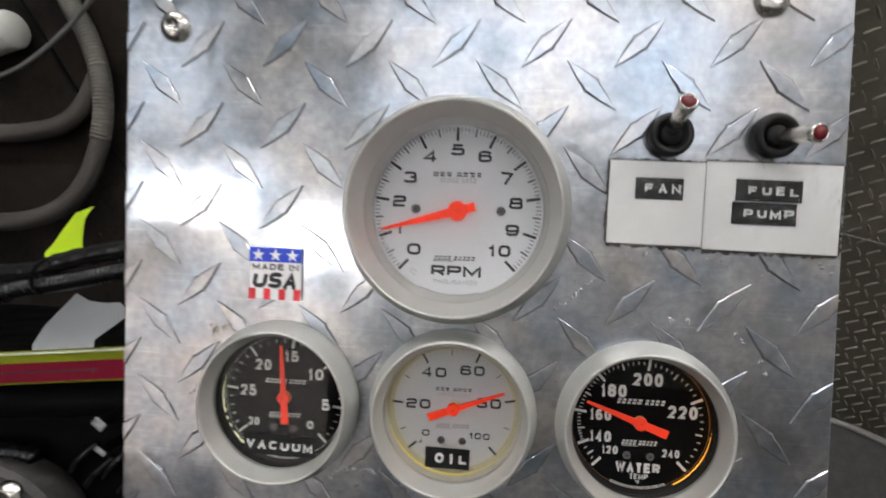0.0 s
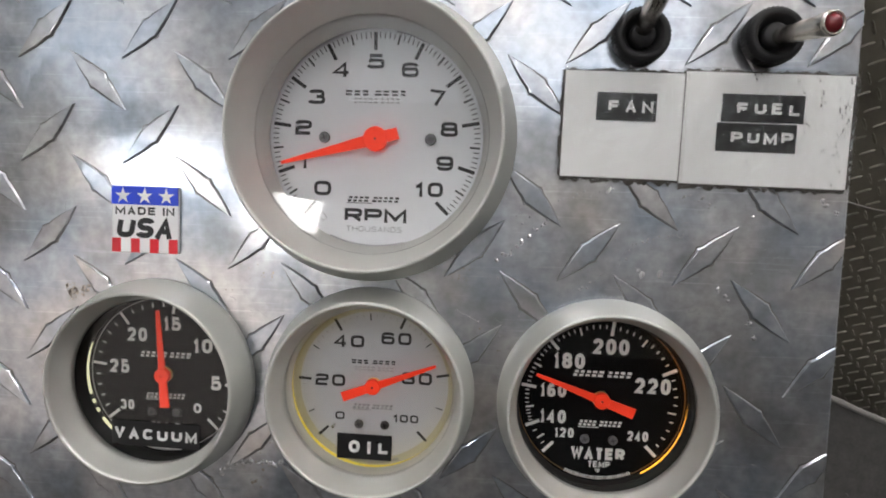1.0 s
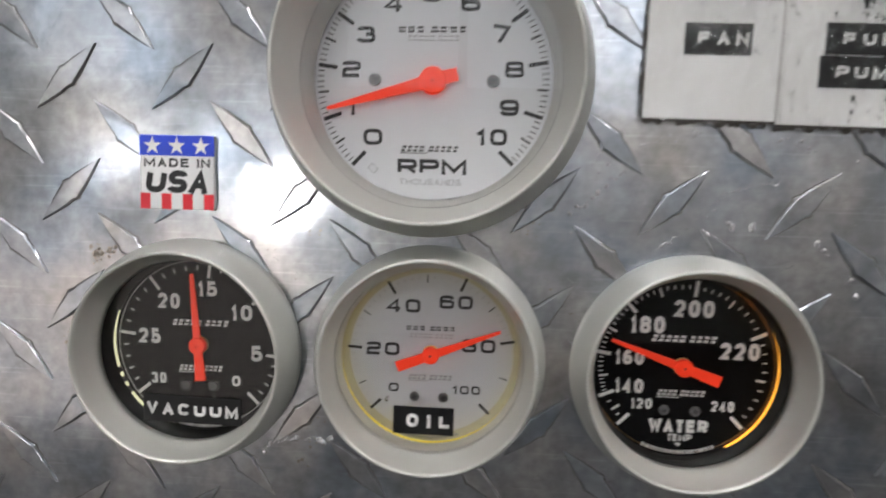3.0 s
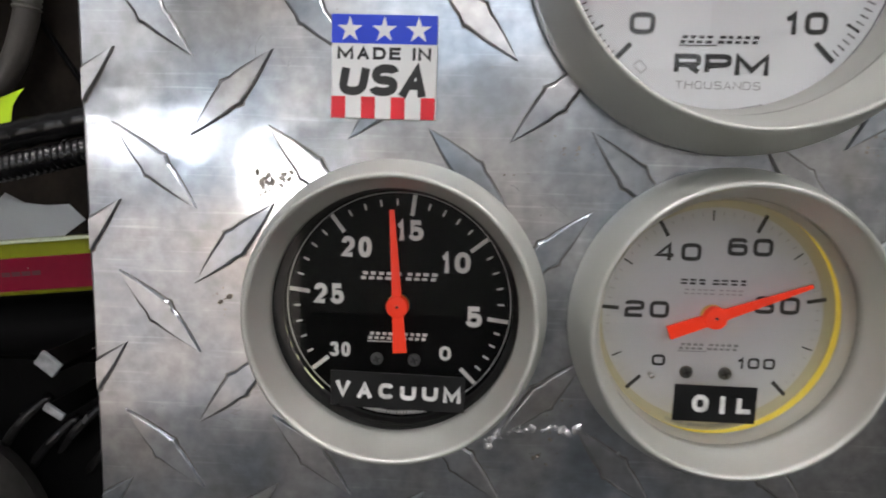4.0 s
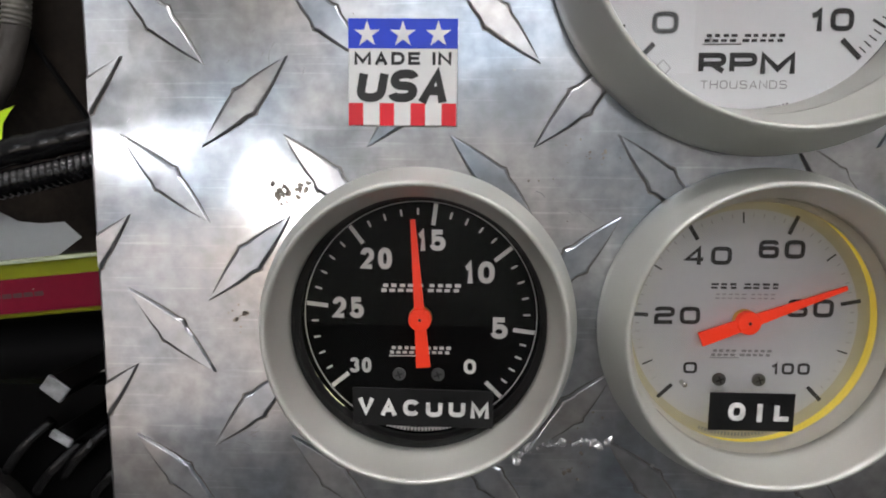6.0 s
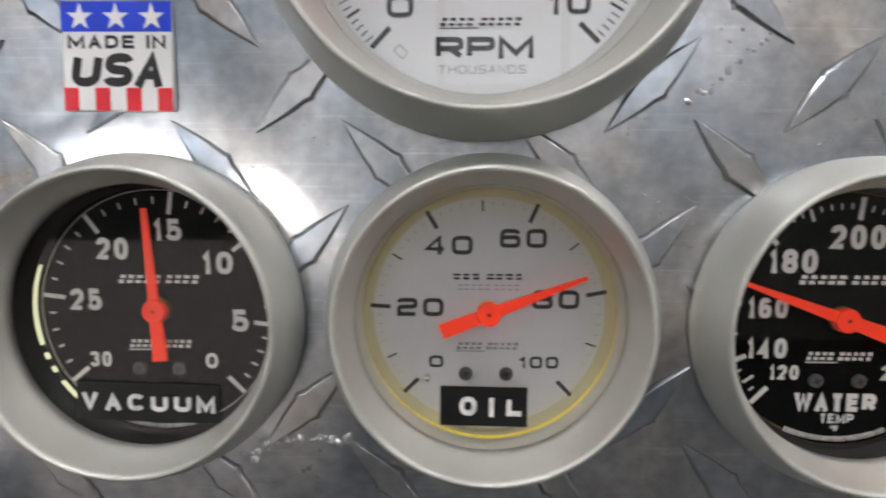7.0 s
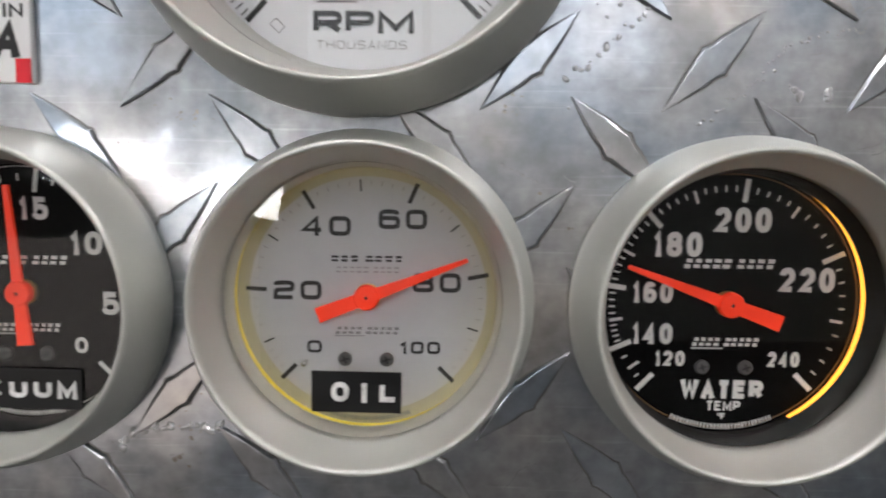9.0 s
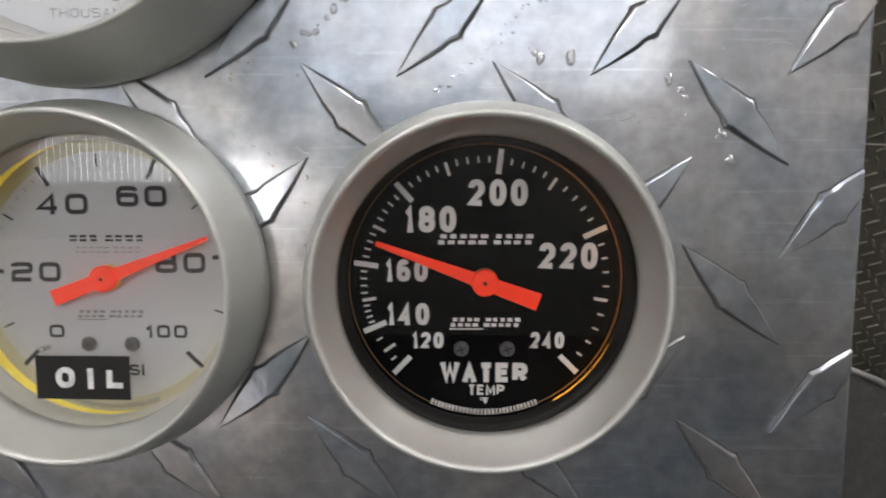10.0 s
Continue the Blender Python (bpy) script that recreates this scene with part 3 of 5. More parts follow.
def oil_gauge():
    x, z, _ = GAUGES["oil"]
    g, dial = gauge("oil_pressure_gauge", (x, z), SMALL, "silver-faced oil pressure gauge with yellow edge", DIAL_SILVER, YELLOW_GLOW, "yellow translucent ring, glow painted in", RING_CREAM, 0.0042)
    part("edge_band", lathe_bm([(0.0280, Z - 0.0001), (0.0311, Z - 0.0001)], 96), EDGE_YELLOW, dial, "yellow-grey band at the dial edge")
    # dark gap inside the bezel, its shade drawn as a black ring
    part("gap_ring", lathe_bm([(0.0310, 0.0034), (0.0317, 0.0070)], 96), BLACK_RING, g, "thin black ring painted in for the shaded gap", smooth=True)
    majors = [-134.3, -86.9, -31.5, 23.9, 79.4, 135.2]
    ticks(dial, majors, 0.0239, 0.0288, 0.0010, Z, PRINT_BLACK)
    ticks(dial, [-114.9, -58.6, -3.5, 51.6, 107.4], 0.0246, 0.0273, 0.0004, Z, PRINT_BLACK)
    fine_ticks(dial, [a + (b - a) * k / 10 for a, b in zip(majors, majors[1:]) for k in range(1, 10) if k != 5], 0.0260, 0.0270, 0.0002, Z, PRINT_PALE)
    numerals(dial, (("0", -0.0127, -0.0123, 0.0030, 0.0035), ("20", -0.0166, 0.0012, 0.0045, 0.0114), ("40", -0.0097, 0.0164, 0.0046, 0.0116),
                    ("60", 0.0082, 0.0181, 0.0046, 0.0113), ("80", 0.0162, 0.0033, 0.0046, 0.0114), ("100", 0.0123, -0.0123, 0.0030, 0.0097)), PRINT_BLACK, 0.225, 4.0, Z)
    part("maker_mark", mark_bm(0.0, 0.0088, 0.0172, 0.0015, (3, 4), Z, stroke=0.41), PRINT_BLACK, dial, "dark maker's mark")
    part("maker_mark", mark_bm(0.0001, 0.0062, 0.0152, 0.0014, (5, 4), Z, stroke=0.28), PRINT_PALE, dial)
    part("maker_mark", mark_bm(0.0, -0.0083, 0.0152, 0.0018, (4, 5), Z, 0.3, 0.46, stroke=0.40), PRINT_GREY, dial)
    part("small_print", arc_marks_bm(0.0297, 0.0011, 180, 38, 24, Z), PRINT_GREY, dial)
    part("unit_mark", letters_bm("PSI", 0.0036, -0.0212, 0.0026, 0.0062, Z, 0.2), PRINT_BLACK, dial)
    for sx in (-0.0054, 0.0045):
        dial_screw(dial, sx, -0.0152, Z, 0.0017)
    part("stop_pin", lathe_bm([(0.0006, 0), (0.0006, 0.0026), (0, 0.0028)], 12), STEEL, dial, "small steel stop pin").location = (-0.0148, -0.0160, Z)
    pointer(g, 69.0, 0.0250, 0.0122, 0.0009, 0.0030, 0.0029, -0.0024, 0.0036)
    label_tape(g, "OIL", -0.0013, -0.0201, 0.0201, 0.0094, 0.0041, 0.0162, 0.0044, -0.5, shift=0.0018)
    return g


def water_gauge():
    x, z, _ = GAUGES["water"]
    g, dial = gauge("water_temperature_gauge", (x, z), SMALL, "black-faced water temperature gauge with amber edge", DIAL_BLACK, AMBER_GLOW, "amber translucent ring, glow painted in", BLACK_RING, 0.0031, ((32, 150),))
    majors = [-136, -113, -81.9, -42, 7, 65.5, 134.8]
    mids = [-125.5, -99.1, -63.3, -18.4, 34.5, 98.9]
    ticks(dial, majors, 0.0237, 0.0291, 0.0012, Z, PRINT_WHITE)
    ticks(dial, mids, 0.0244, 0.0274, 0.0007, Z, PRINT_WHITE)
    halves = [p for trio in zip(majors, mids, majors[1:]) for p in (trio[:2], trio[1:])]
    small = [a + (b - a) * k / many for (a, b), many in zip(halves, (2, 2, 5, 5, 5, 5, 5, 5, 5, 5, 5, 5)) for k in range(1, many)]
    fine_ticks(dial, small, 0.0260, 0.0274, 0.0004, Z, PRINT_WHITE)
    part("scale_line", lathe_bm([(0.0299, Z), (0.0301, Z)], 96), AMBER_LINE, dial, "thin amber line round the scale")
    numerals(dial, (("120", -0.0126, -0.0133, 0.0037, 0.0071), ("140", -0.0170, -0.0074, 0.0050, 0.0096), ("160", -0.0173, 0.0024, 0.0050, 0.0096), ("180", -0.0120, 0.0137, 0.0058, 0.0115),
                    ("200", 0.0028, 0.0195, 0.0058, 0.0130), ("220", 0.0183, 0.0057, 0.0058, 0.0128), ("240", 0.0140, -0.0132, 0.0037, 0.0075)), PRINT_WHITE, 0.24, 2.3, Z)
    part("maker_mark", mark_bm(0.0004, 0.0093, 0.0212, 0.0023, (5, 4), Z, 0.3, stroke=0.43), PRINT_WHITE, dial, "white slanted maker's mark")
    part("maker_mark", mark_bm(0.0004, -0.0092, 0.0156, 0.0021, (4, 5), Z, 0.3, 0.46, stroke=0.43), PRINT_WHITE, dial)
    part("word", letters_bm("WATER", -0.0001, -0.0206, 0.0045, 0.0196, Z, 0.28, 2.3, gap=0.12), PRINT_WHITE, dial)
    part("word", letters_bm("TEMP", 0.0005, -0.0246, 0.0024, 0.0081, Z, 0.22, 2.3, gap=0.16), PRINT_WHITE, dial)
    part("word", letters_bm("F", 0.0006, -0.0272, 0.0016, 0.0011, Z, 0.24), PRINT_WHITE, dial)
    degree = lathe_bm([(0.00022, Z), (0.00042, Z)], 16)
    bmesh.ops.translate(degree, verts=degree.verts, vec=(-0.0004, -0.0267, 0))
    part("degree_mark", degree, PRINT_WHITE, dial)
    part("small_print", arc_marks_bm(0.0297, 0.0014, 180, 46, 30, Z), PRINT_WHITE, dial)
    for sx in (-0.0051, 0.0051):
        dial_screw(dial, sx, -0.0152, Z, 0.0017)
    pointer(g, -70.0, 0.0252, 0.0124, 0.0010, 0.0030, 0.0029, -0.0024, 0.0038)
    return g


def tachometer():
    x, z, _ = GAUGES["tachometer"]
    size = (0.0465, 0.0510, 0.0416, 0.0190, 0.0030, 0.0398, -0.0090)
    zz = size[6] + 0.0002
    g, dial = gauge("tachometer", (x, z), size, "white-faced tachometer with wide satin silver bezel", DIAL_WHITE, DIAL_WHITE, "white dial wall", BEZEL)
    dial.location = (-0.0004, 0.0001, 0)
    majors = [-136.5 + 27.1 * k for k in range(11)]
    ticks(dial, majors, 0.0323, 0.0387, 0.0013, zz, PRINT_BLACK)
    ticks(dial, [a + 13.55 for a in majors[:-1]], 0.0350, 0.0387, 0.0007, zz, PRINT_BLACK)
    fine_ticks(dial, [a + 2.71 * k for a in majors[:-1] for k in range(1, 10) if k != 5], 0.0365, 0.0387, 0.00034, zz, PRINT_BLACK)
    numerals(dial, (("0", -0.0197, -0.0185, 0.0054, 0.0065), ("1", -0.0270, -0.0087, 0.0053, 0.0027), ("2", -0.0272, 0.0038, 0.0054, 0.0063), ("3", -0.0223, 0.0151, 0.0053, 0.0063), ("4", -0.0132, 0.0251, 0.0053, 0.0065),
                    ("5", -0.0004, 0.0282, 0.0053, 0.0063), ("6", 0.0123, 0.0253, 0.0053, 0.0063), ("7", 0.0224, 0.0154, 0.0053, 0.0060), ("8", 0.0272, 0.0041, 0.0053, 0.0064),
                    ("9", 0.0259, -0.0083, 0.0053, 0.0063), ("10", 0.0202, -0.0180, 0.0054, 0.0106)), PRINT_BLACK, 0.23, 3.4, zz)
    part("maker_mark", mark_bm(0.0001, 0.0168, 0.0232, 0.0020, (3, 4), zz, stroke=0.41), PRINT_BLACK, dial, "dark maker's mark")
    part("maker_mark", mark_bm(0.0003, 0.0140, 0.0175, 0.0017, (5, 4), zz, stroke=0.24), PRINT_GREY, dial)
    part("maker_mark", mark_bm(-0.0002, -0.0222, 0.0196, 0.0020, (4, 5), zz, 0.3, 0.46, stroke=0.40), PRINT_BLACK, dial)
    part("word", letters_bm("RPM", 0.0005, -0.0282, 0.0051, 0.0234, zz, 0.25, 3.4, gap=0.12), PRINT_BLACK, dial)
    part("word", letters_bm("THOUSANDS", 0.0, -0.0333, 0.0020, 0.0211, zz, 0.11, 3.0), PRINT_GREY, dial)
    part("small_print", arc_marks_bm(0.0396, 0.0009, 184, 40, 30, zz), PRINT_GREY, dial)
    part("small_print", arc_marks_bm(0.0396, 0.0010, 20, 18, 11, zz), PRINT_GREY, dial)
    for sx in (-0.0192, 0.0204):
        dial_screw(dial, sx, 0.0003, zz, 0.0021)
    sq = bmesh.new()
    s, c = way(-146)
    ribbon(sq, [(s * 0.0350 + u, c * 0.0350 + v) for u, v in ((-0.0017, 0.0003), (0.0003, -0.0017), (0.0017, -0.0003), (-0.0003, 0.0017), (-0.0017, 0.0003))], 0.0002, zz)
    part("calibration_mark", sq, PRINT_GREY, dial)
    pointer(g, -105.0, 0.0365, 0.0085, 0.0011, 0.0046, 0.0045, -0.0060, 0.0042)
    return g


tachometer()
vacuum_gauge()
oil_gauge()
water_gauge()


# ---- sticker ----
def flag_sticker():
    w, h, x, z = 0.0254, 0.0243, -0.0654, 0.0523
    st = empty("sticker", on_plate(x, z, -0.4), "red, white and blue square sticker on the plate", "sticker")
    part("base", box_bm(-w / 2, w / 2, -h / 2, h / 2, 0.0001, 0.0017, bevel=0.0003), STICKER_WHITE, st)
    part("blue_band", box_bm(-w / 2 + 1e-5, w / 2 - 1e-5, h / 2 - 0.0067, h / 2 - 1e-5, 0.0012, 0.00175), STICKER_BLUE, st, "blue band with white stars")
    for k in range(3):
        cx = (-0.0083, 0.0, 0.0082)[k]
        pts = []
        for j in range(10):
            s, c = way(36 * j)
            r = 0.0031 if j % 2 == 0 else 0.0012
            pts.append((cx + r * s, h / 2 - 0.0035 + r * c))
        part("star", slab_bm(pts[::-1], 0.0014, 0.00185), STICKER_WHITE, st, "white star")
    part("word", letters_bm("MADE IN", 0, 0.0032, 0.0029, 0.0226, 0.00178, 0.25, 2.4), PRINT_BLACK, st)
    part("word", letters_bm("USA", 0.0002, -0.0030, 0.0075, 0.0216, 0.00178, 0.27, 2.4, slant=0.18, gap=0.08), PRINT_BLACK, st)
    step = w / 7
    for k in range(0, 7, 2):
        x0 = -w / 2 + k * step
        part("red_stripe", box_bm(x0 + 1e-5, x0 + step * 0.94, -h / 2 + 1e-5, -h / 2 + 0.0052, 0.0012, 0.00175), STICKER_RED, st, "red stripe")


flag_sticker()


# ---- switch cards and toggles ----
def card(x0, x1, z1, z0, turn, words, label):
    w, h = x1 - x0, z1 - z0
    c = empty("label_card", on_plate((x0 + x1) / 2, (z0 + z1) / 2, turn), label, "label", "label cards")
    part("card", box_bm(-w / 2, w / 2, -h / 2, h / 2, 0.0013, 0.0017, bevel=0.0001), PAPER, c, "white paper card")
    for word, ox, oy, tw, th in words:
        label_tape(c, word, -w / 2 + ox + tw / 2, h / 2 - oy - th / 2, tw, th, 0.0017, tw * 0.84, th * 0.40, 0, shift=tw * 0.07)
    rng = random.Random(int(w * 1e5))
    for side, length in (("bottom", w), ("left", h), ("right", h), ("top", w)):
        bm = bmesh.new()
        count, rows = 40, []
        for k in range(count + 1):
            u = -length / 2 + length * k / count
            wide = {"bottom": 0.0011, "left": 0.0007, "right": 0.0010, "top": 0.0006}[side] * rng.uniform(0.3, 2.2)
            at_x, at_y = {"bottom": (u, -h / 2), "top": (u, h / 2), "left": (-w / 2, u), "right": (w / 2, u)}[side]
            ox, oy = {"bottom": (0, -1), "top": (0, 1), "left": (-1, 0), "right": (1, 0)}[side]
            rows.append((bm.verts.new((at_x - ox * 0.0003, at_y - oy * 0.0003, 0.0015)), bm.verts.new((at_x + ox * wide, at_y + oy * wide, 0.0013))))
        for (p, q), (u, v) in zip(rows, rows[1:]):
            bm.faces.new((p, u, v, q))
        part("dirty_edge", bm, CARD_GRIME, c, "grimy tape edge")
    cover = part("clear_cover", box_bm(-w / 2 - 0.0012, w / 2 + 0.0012, -h / 2 - 0.0016, h / 2 + 0.0012, 0.0026, 0.0027), CLEAR_TAPE, c, "wrinkled clear tape")
    cover.visible_shadow = False
    return c


card(0.0845, 0.1243, 0.1078, 0.0720, -1.0, (("FAN", 0.0110, 0.0070, 0.0200, 0.0094),), "white card with black embossed label under clear tape")
card(0.1246, 0.1790, 0.1078, 0.0704, -1.0, (("FUEL", 0.0122, 0.0070, 0.0267, 0.0093), ("PUMP", 0.0111, 0.0166, 0.0260, 0.0095)), "wide white card with two embossed labels under clear tape")


ear = tagged(mesh_object("folded_corner", slab_bm([(-0.0026, -0.0026), (0.0022, 0.0020), (-0.0028, 0.0022)], 0, 0.0003), PAPER), "creased folded corner of the small card", "paper corner")
ear.matrix_world = on_plate(0.0876, 0.1052, -1.0, 0.0020)


def toggle(x, z, lean_x, lean_y, label):
    t = empty("toggle_switch", on_plate(x, z), label, "switch", "toggle switches")
    part("boot", lathe_bm([(0.0, 0.0), (0.0086, 0.0002), (0.0090, 0.0012), (0.0090, 0.0064), (0.0086, 0.0076), (0.0078, 0.0082), (0.0070, 0.0081), (0.0063, 0.0076), (0.0061, 0.0066), (0.0056, 0.0063), (0.0050, 0.0040), (0.0, 0.0036)], 48), RUBBER, t, "black rubber boot ring", smooth=True)
    part("bushing", lathe_bm([(0.0042, 0.0034), (0.0042, 0.0062), (0.0034, 0.0070), (0.0, 0.0070)], 24), RUBBER, t, "dark bushing", smooth=True)
    ribs = bmesh.new()
    for k in range(40):
        a = 2 * math.pi * k / 40
        box = bmesh.ops.create_cube(ribs, size=1)["verts"]
        bmesh.ops.transform(ribs, matrix=Matrix.Rotation(a, 4, "Z") @ Matrix.LocRotScale((0.0090, 0, 0.0038), None, (0.0005, 0.0006, 0.0050)), verts=box)
    part("knurl", ribs, RUBBER, t)
    d = Vector((lean_x, lean_y, 1)).normalized()
    turn = Vector((0, 0, 1)).rotation_difference(d).to_matrix().to_4x4()
    lever = part("lever", lathe_bm([(0, 0.003), (0.0026, 0.003), (0.0028, 0.010), (0.0036, 0.026), (0.0038, 0.0290), (0.0035, 0.0303), (0.0030, 0.0304), (0.0028, 0.0298), (0.0, 0.0296)], 32), CHROME, t, "chrome bat lever", smooth=True)
    lever.matrix_local = turn
    tip = part("tip", lathe_bm([(0.0028, 0.0296), (0.0027, 0.0306), (0.0018, 0.0315), (0.0008, 0.0318), (0, 0.0319)], 24), RED_CAP, lever, "dark red tip", smooth=True)


toggle(0.1087, 0.1188, 0.01, 0.32, "chrome toggle switch with red tip, lever up")
toggle(0.1508, 0.1190, 0.19, -0.09, "chrome toggle switch with red tip, lever down")


def plate_screw(x, z, turn):
    s = empty("button_screw", on_plate(x, z, turn), "steel button-head screw fixing the plate", "screw", "plate screws")
    prof = [(0.0074, 0.0), (0.0074, 0.0006), (0.0068, 0.0022), (0.0052, 0.0036), (0.0034, 0.0042)]
    part("head", lathe_bm(prof + [(0.0030, 0.0041), (0.0028, 0.0022), (0, 0.0020)], 40), STEEL, s, smooth=True)


plate_screw(-0.1171, 0.1666, 20)
plate_screw(0.1478, 0.1760, 50)

# ---- room ----
PAINT = material("wall_paint", (0.46, 0.455, 0.445), rough=0.7, vary=0.06, scale=3, bump=0.1, bump_scale=60)
CEIL = material("ceiling_paint", (0.80, 0.80, 0.80), rough=0.8, vary=0.04, scale=2)
CONCRETE = material("concrete", (0.055, 0.054, 0.053), rough=0.7, vary=0.25, scale=4, bump=0.2, bump_scale=80)
DARK = material("dark_paint", (0.0026, 0.0026, 0.0028), rough=0.5, vary=0.3, scale=20, spec=0.06)


def setting(name, bm, mat, label, category):
    return tagged(mesh_object(name, bm, mat), label, category, "", "structure")


RX0, RX1, RY0, RY1, RZ1 = -3.6, 3.0, -4.0, 1.0, 2.9
setting("floor", box_bm(RX0, RX1, RY0, RY1, -0.1, 0), CONCRETE, "grey concrete workshop floor", "floor")
setting("ceiling", box_bm(RX0, RX1, RY0, RY1, RZ1, RZ1 + 0.1), CEIL, "white painted workshop ceiling", "ceiling")
setting("wall_east", box_bm(RX1, RX1 + 0.1, RY0, RY1, 0, RZ1), PAINT, "grey painted workshop wall", "wall")
setting("wall_west", box_bm(RX0 - 0.1, RX0, RY0, RY1, 0, RZ1), PAINT, "grey painted workshop wall", "wall")
setting("wall_north", box_bm(RX0 - 0.1, RX1 + 0.1, RY1, RY1 + 0.1, 0, RZ1), DARK, "dark workshop wall behind the plate", "wall")
HIGH = (-1.0, 1.55, 1.72, 2.75)
HIGH_LEFT = (-3.3, -2.2, 1.72, 2.75)
LOW = (-2.92, -1.86, 1.07, 1.40)
south = bmesh.new()
for x0, x1, z0, z1 in ((RX0, RX1, 0, LOW[2]), (RX0, LOW[0], LOW[2], LOW[3]), (LOW[1], RX1, LOW[2], LOW[3]), (RX0, RX1, LOW[3], HIGH[2]),
                       (RX0, HIGH_LEFT[0], HIGH[2], HIGH[3]), (HIGH_LEFT[1], HIGH[0], HIGH[2], HIGH[3]), (HIGH[1], RX1, HIGH[2], HIGH[3]), (RX0, RX1, HIGH[3], RZ1)):
    box_bm(x0, x1, RY0 - 0.15, RY0, z0, z1, bm=south)
setting("wall_south", south, PAINT, "grey painted wall with a high window band", "wall")


def barred_window(name, hole, bars_x, bars_z, thick):
    x0, x1, z0, z1 = hole
    w = tagged(new(name), "window with grey bars in the workshop wall", "window", "", "structure")
    for k in range(bars_x + 1):
        x = x0 + (x1 - x0) * k / bars_x
        part("bar", box_bm(x - thick, x + thick, RY0 - 0.10, RY0 - 0.06, z0, z1), PAINT, w)
    for k in range(bars_z + 1):
        z = z0 + (z1 - z0) * k / bars_z
        part("bar", box_bm(x0, x1, RY0 - 0.115, RY0 - 0.102, z - thick, z + thick), PAINT, w)


barred_window("window_1", HIGH, 3, 1, 0.03)
barred_window("window_3", HIGH_LEFT, 1, 1, 0.03)
barred_window("window_2", LOW, 22, 7, 0.004)
FROST = material("frosted_pane", (0.7, 0.72, 0.75), rough=0.6, vary=0.03, emit=(0.88, 0.94, 1.0, 1.25))
part("pane", box_bm(HIGH[0], HIGH[1], RY0 - 0.14, RY0 - 0.125, HIGH[2], HIGH[3]), FROST, bpy.data.objects["window_1"], "glowing frosted pane")
part("pane", box_bm(HIGH_LEFT[0], HIGH_LEFT[1], RY0 - 0.14, RY0 - 0.125, HIGH_LEFT[2], HIGH_LEFT[3]), FROST, bpy.data.objects["window_3"], "glowing frosted pane")
SKYGLOW = material("daylight", (0.5, 0.5, 0.5), rough=1.0, vary=0.01, emit=(0.95, 0.97, 1.0, 20.0))
setting("backdrop", box_bm(-9, 8, -7.05, -7.0, -1, 8), SKYGLOW, "bright overcast sky outside the windows", "backdrop")
TUBE = material("tube_glow", (0.9, 0.9, 0.9), rough=0.5, vary=0.01, emit=(1.0, 0.965, 0.955, 28.5))
for lx, ly in ((-0.6, -0.9), (1.5, -0.9), (0.1, -2.9), (1.9, -2.9)):
    lamp = empty("ceiling_light", pose(lx, ly, RZ1), "white fluorescent ceiling light", "ceiling light", "ceiling lights")
    part("housing", box_bm(-0.62, 0.62, -0.12, 0.12, -0.05, -0.002, bevel=0.01), CEIL, lamp)
    part("diffuser", box_bm(-0.58, 0.58, -0.10, 0.10, -0.075, -0.052, bevel=0.006), TUBE, lamp, "glowing diffuser")


def work_light(x, y, z):
    """A bright panel lamp on a stand, behind the viewer."""
    w = empty("work_light", pose(x, y, 0, 0, 0, -20), "lit LED work light on a black stand", "lamp")
    for kind, bm, mat, label in (("housing", box_bm(-0.147, 0.147, -0.05, 0.0, -0.097, 0.097, bevel=0.008), DARK, ""), ("lamp_face", box_bm(-0.135, 0.135, 0.001, 0.006, -0.085, 0.085, bevel=0.001), LED, "glowing white lamp face")):
        part(kind, bm, mat, w, label).matrix_local = pose(0, 0, z, 0, 11, 0)
    part("pole", lathe_bm([(0, 0.02), (0.014, 0.02), (0.014, z - 0.06), (0, z - 0.06)], 16), DARK, w).location = (0, -0.03, 0)
    part("base_plate", box_bm(-0.2, 0.2, -0.23, 0.17, 0, 0.02, bevel=0.004), DARK, w)


LED = material("led_glow", (0.9, 0.9, 0.9), rough=0.5, vary=0.01, emit=(1.0, 0.98, 0.96, 27.0))
work_light(-0.94, -2.8, 0.975)

# added low glowing panel, itself unseen; its reflection veils the dial glass
PANEL_GLOW = material("panel_glow", (0.6, 0.57, 0.54), rough=0.5, vary=0.06, scale=2, emit=(1.0, 0.89, 0.82, 0.82))
veil_panel = tagged(new("glow_panel"), "low glowing panel added to reflect in the gauge glass", "window", "", "structure")
part("pane", box_bm(-2.2, -0.72, -2.22, -2.20, 0.022, 0.82), PANEL_GLOW, veil_panel, "glowing frosted pane")
part("rail", box_bm(-2.22, -0.70, -2.23, -2.19, 0.0, 0.02), PAINT, veil_panel)
part("rail", box_bm(-2.22, -0.70, -2.23, -2.19, 0.822, 0.84), PAINT, veil_panel)
for x in (-2.22, -0.718):
    part("post", box_bm(x, x + 0.016, -2.23, -2.19, 0.022, 0.82), PAINT, veil_panel)


# ---- stand and clutter beside the plate ----
BLACK_PLASTIC = material("loom_black", (0.011, 0.011, 0.012), rough=0.20, vary=0.3, scale=60, bump=1.0, bump_scale=95)
LINER = material("liner", (0.0125, 0.0100, 0.0082), spec=0.1, rough=0.9, vary=0.8, scale=16, bump=0.3, bump_scale=150)
HOSE_GREY = material("hose_grey", (0.115, 0.110, 0.094), rough=0.6, vary=0.25, scale=30)
HOSE_DARK = material("hose_dark", (0.056, 0.050, 0.045), rough=0.65, vary=0.3, scale=30, bump=0.2, bump_scale=200)
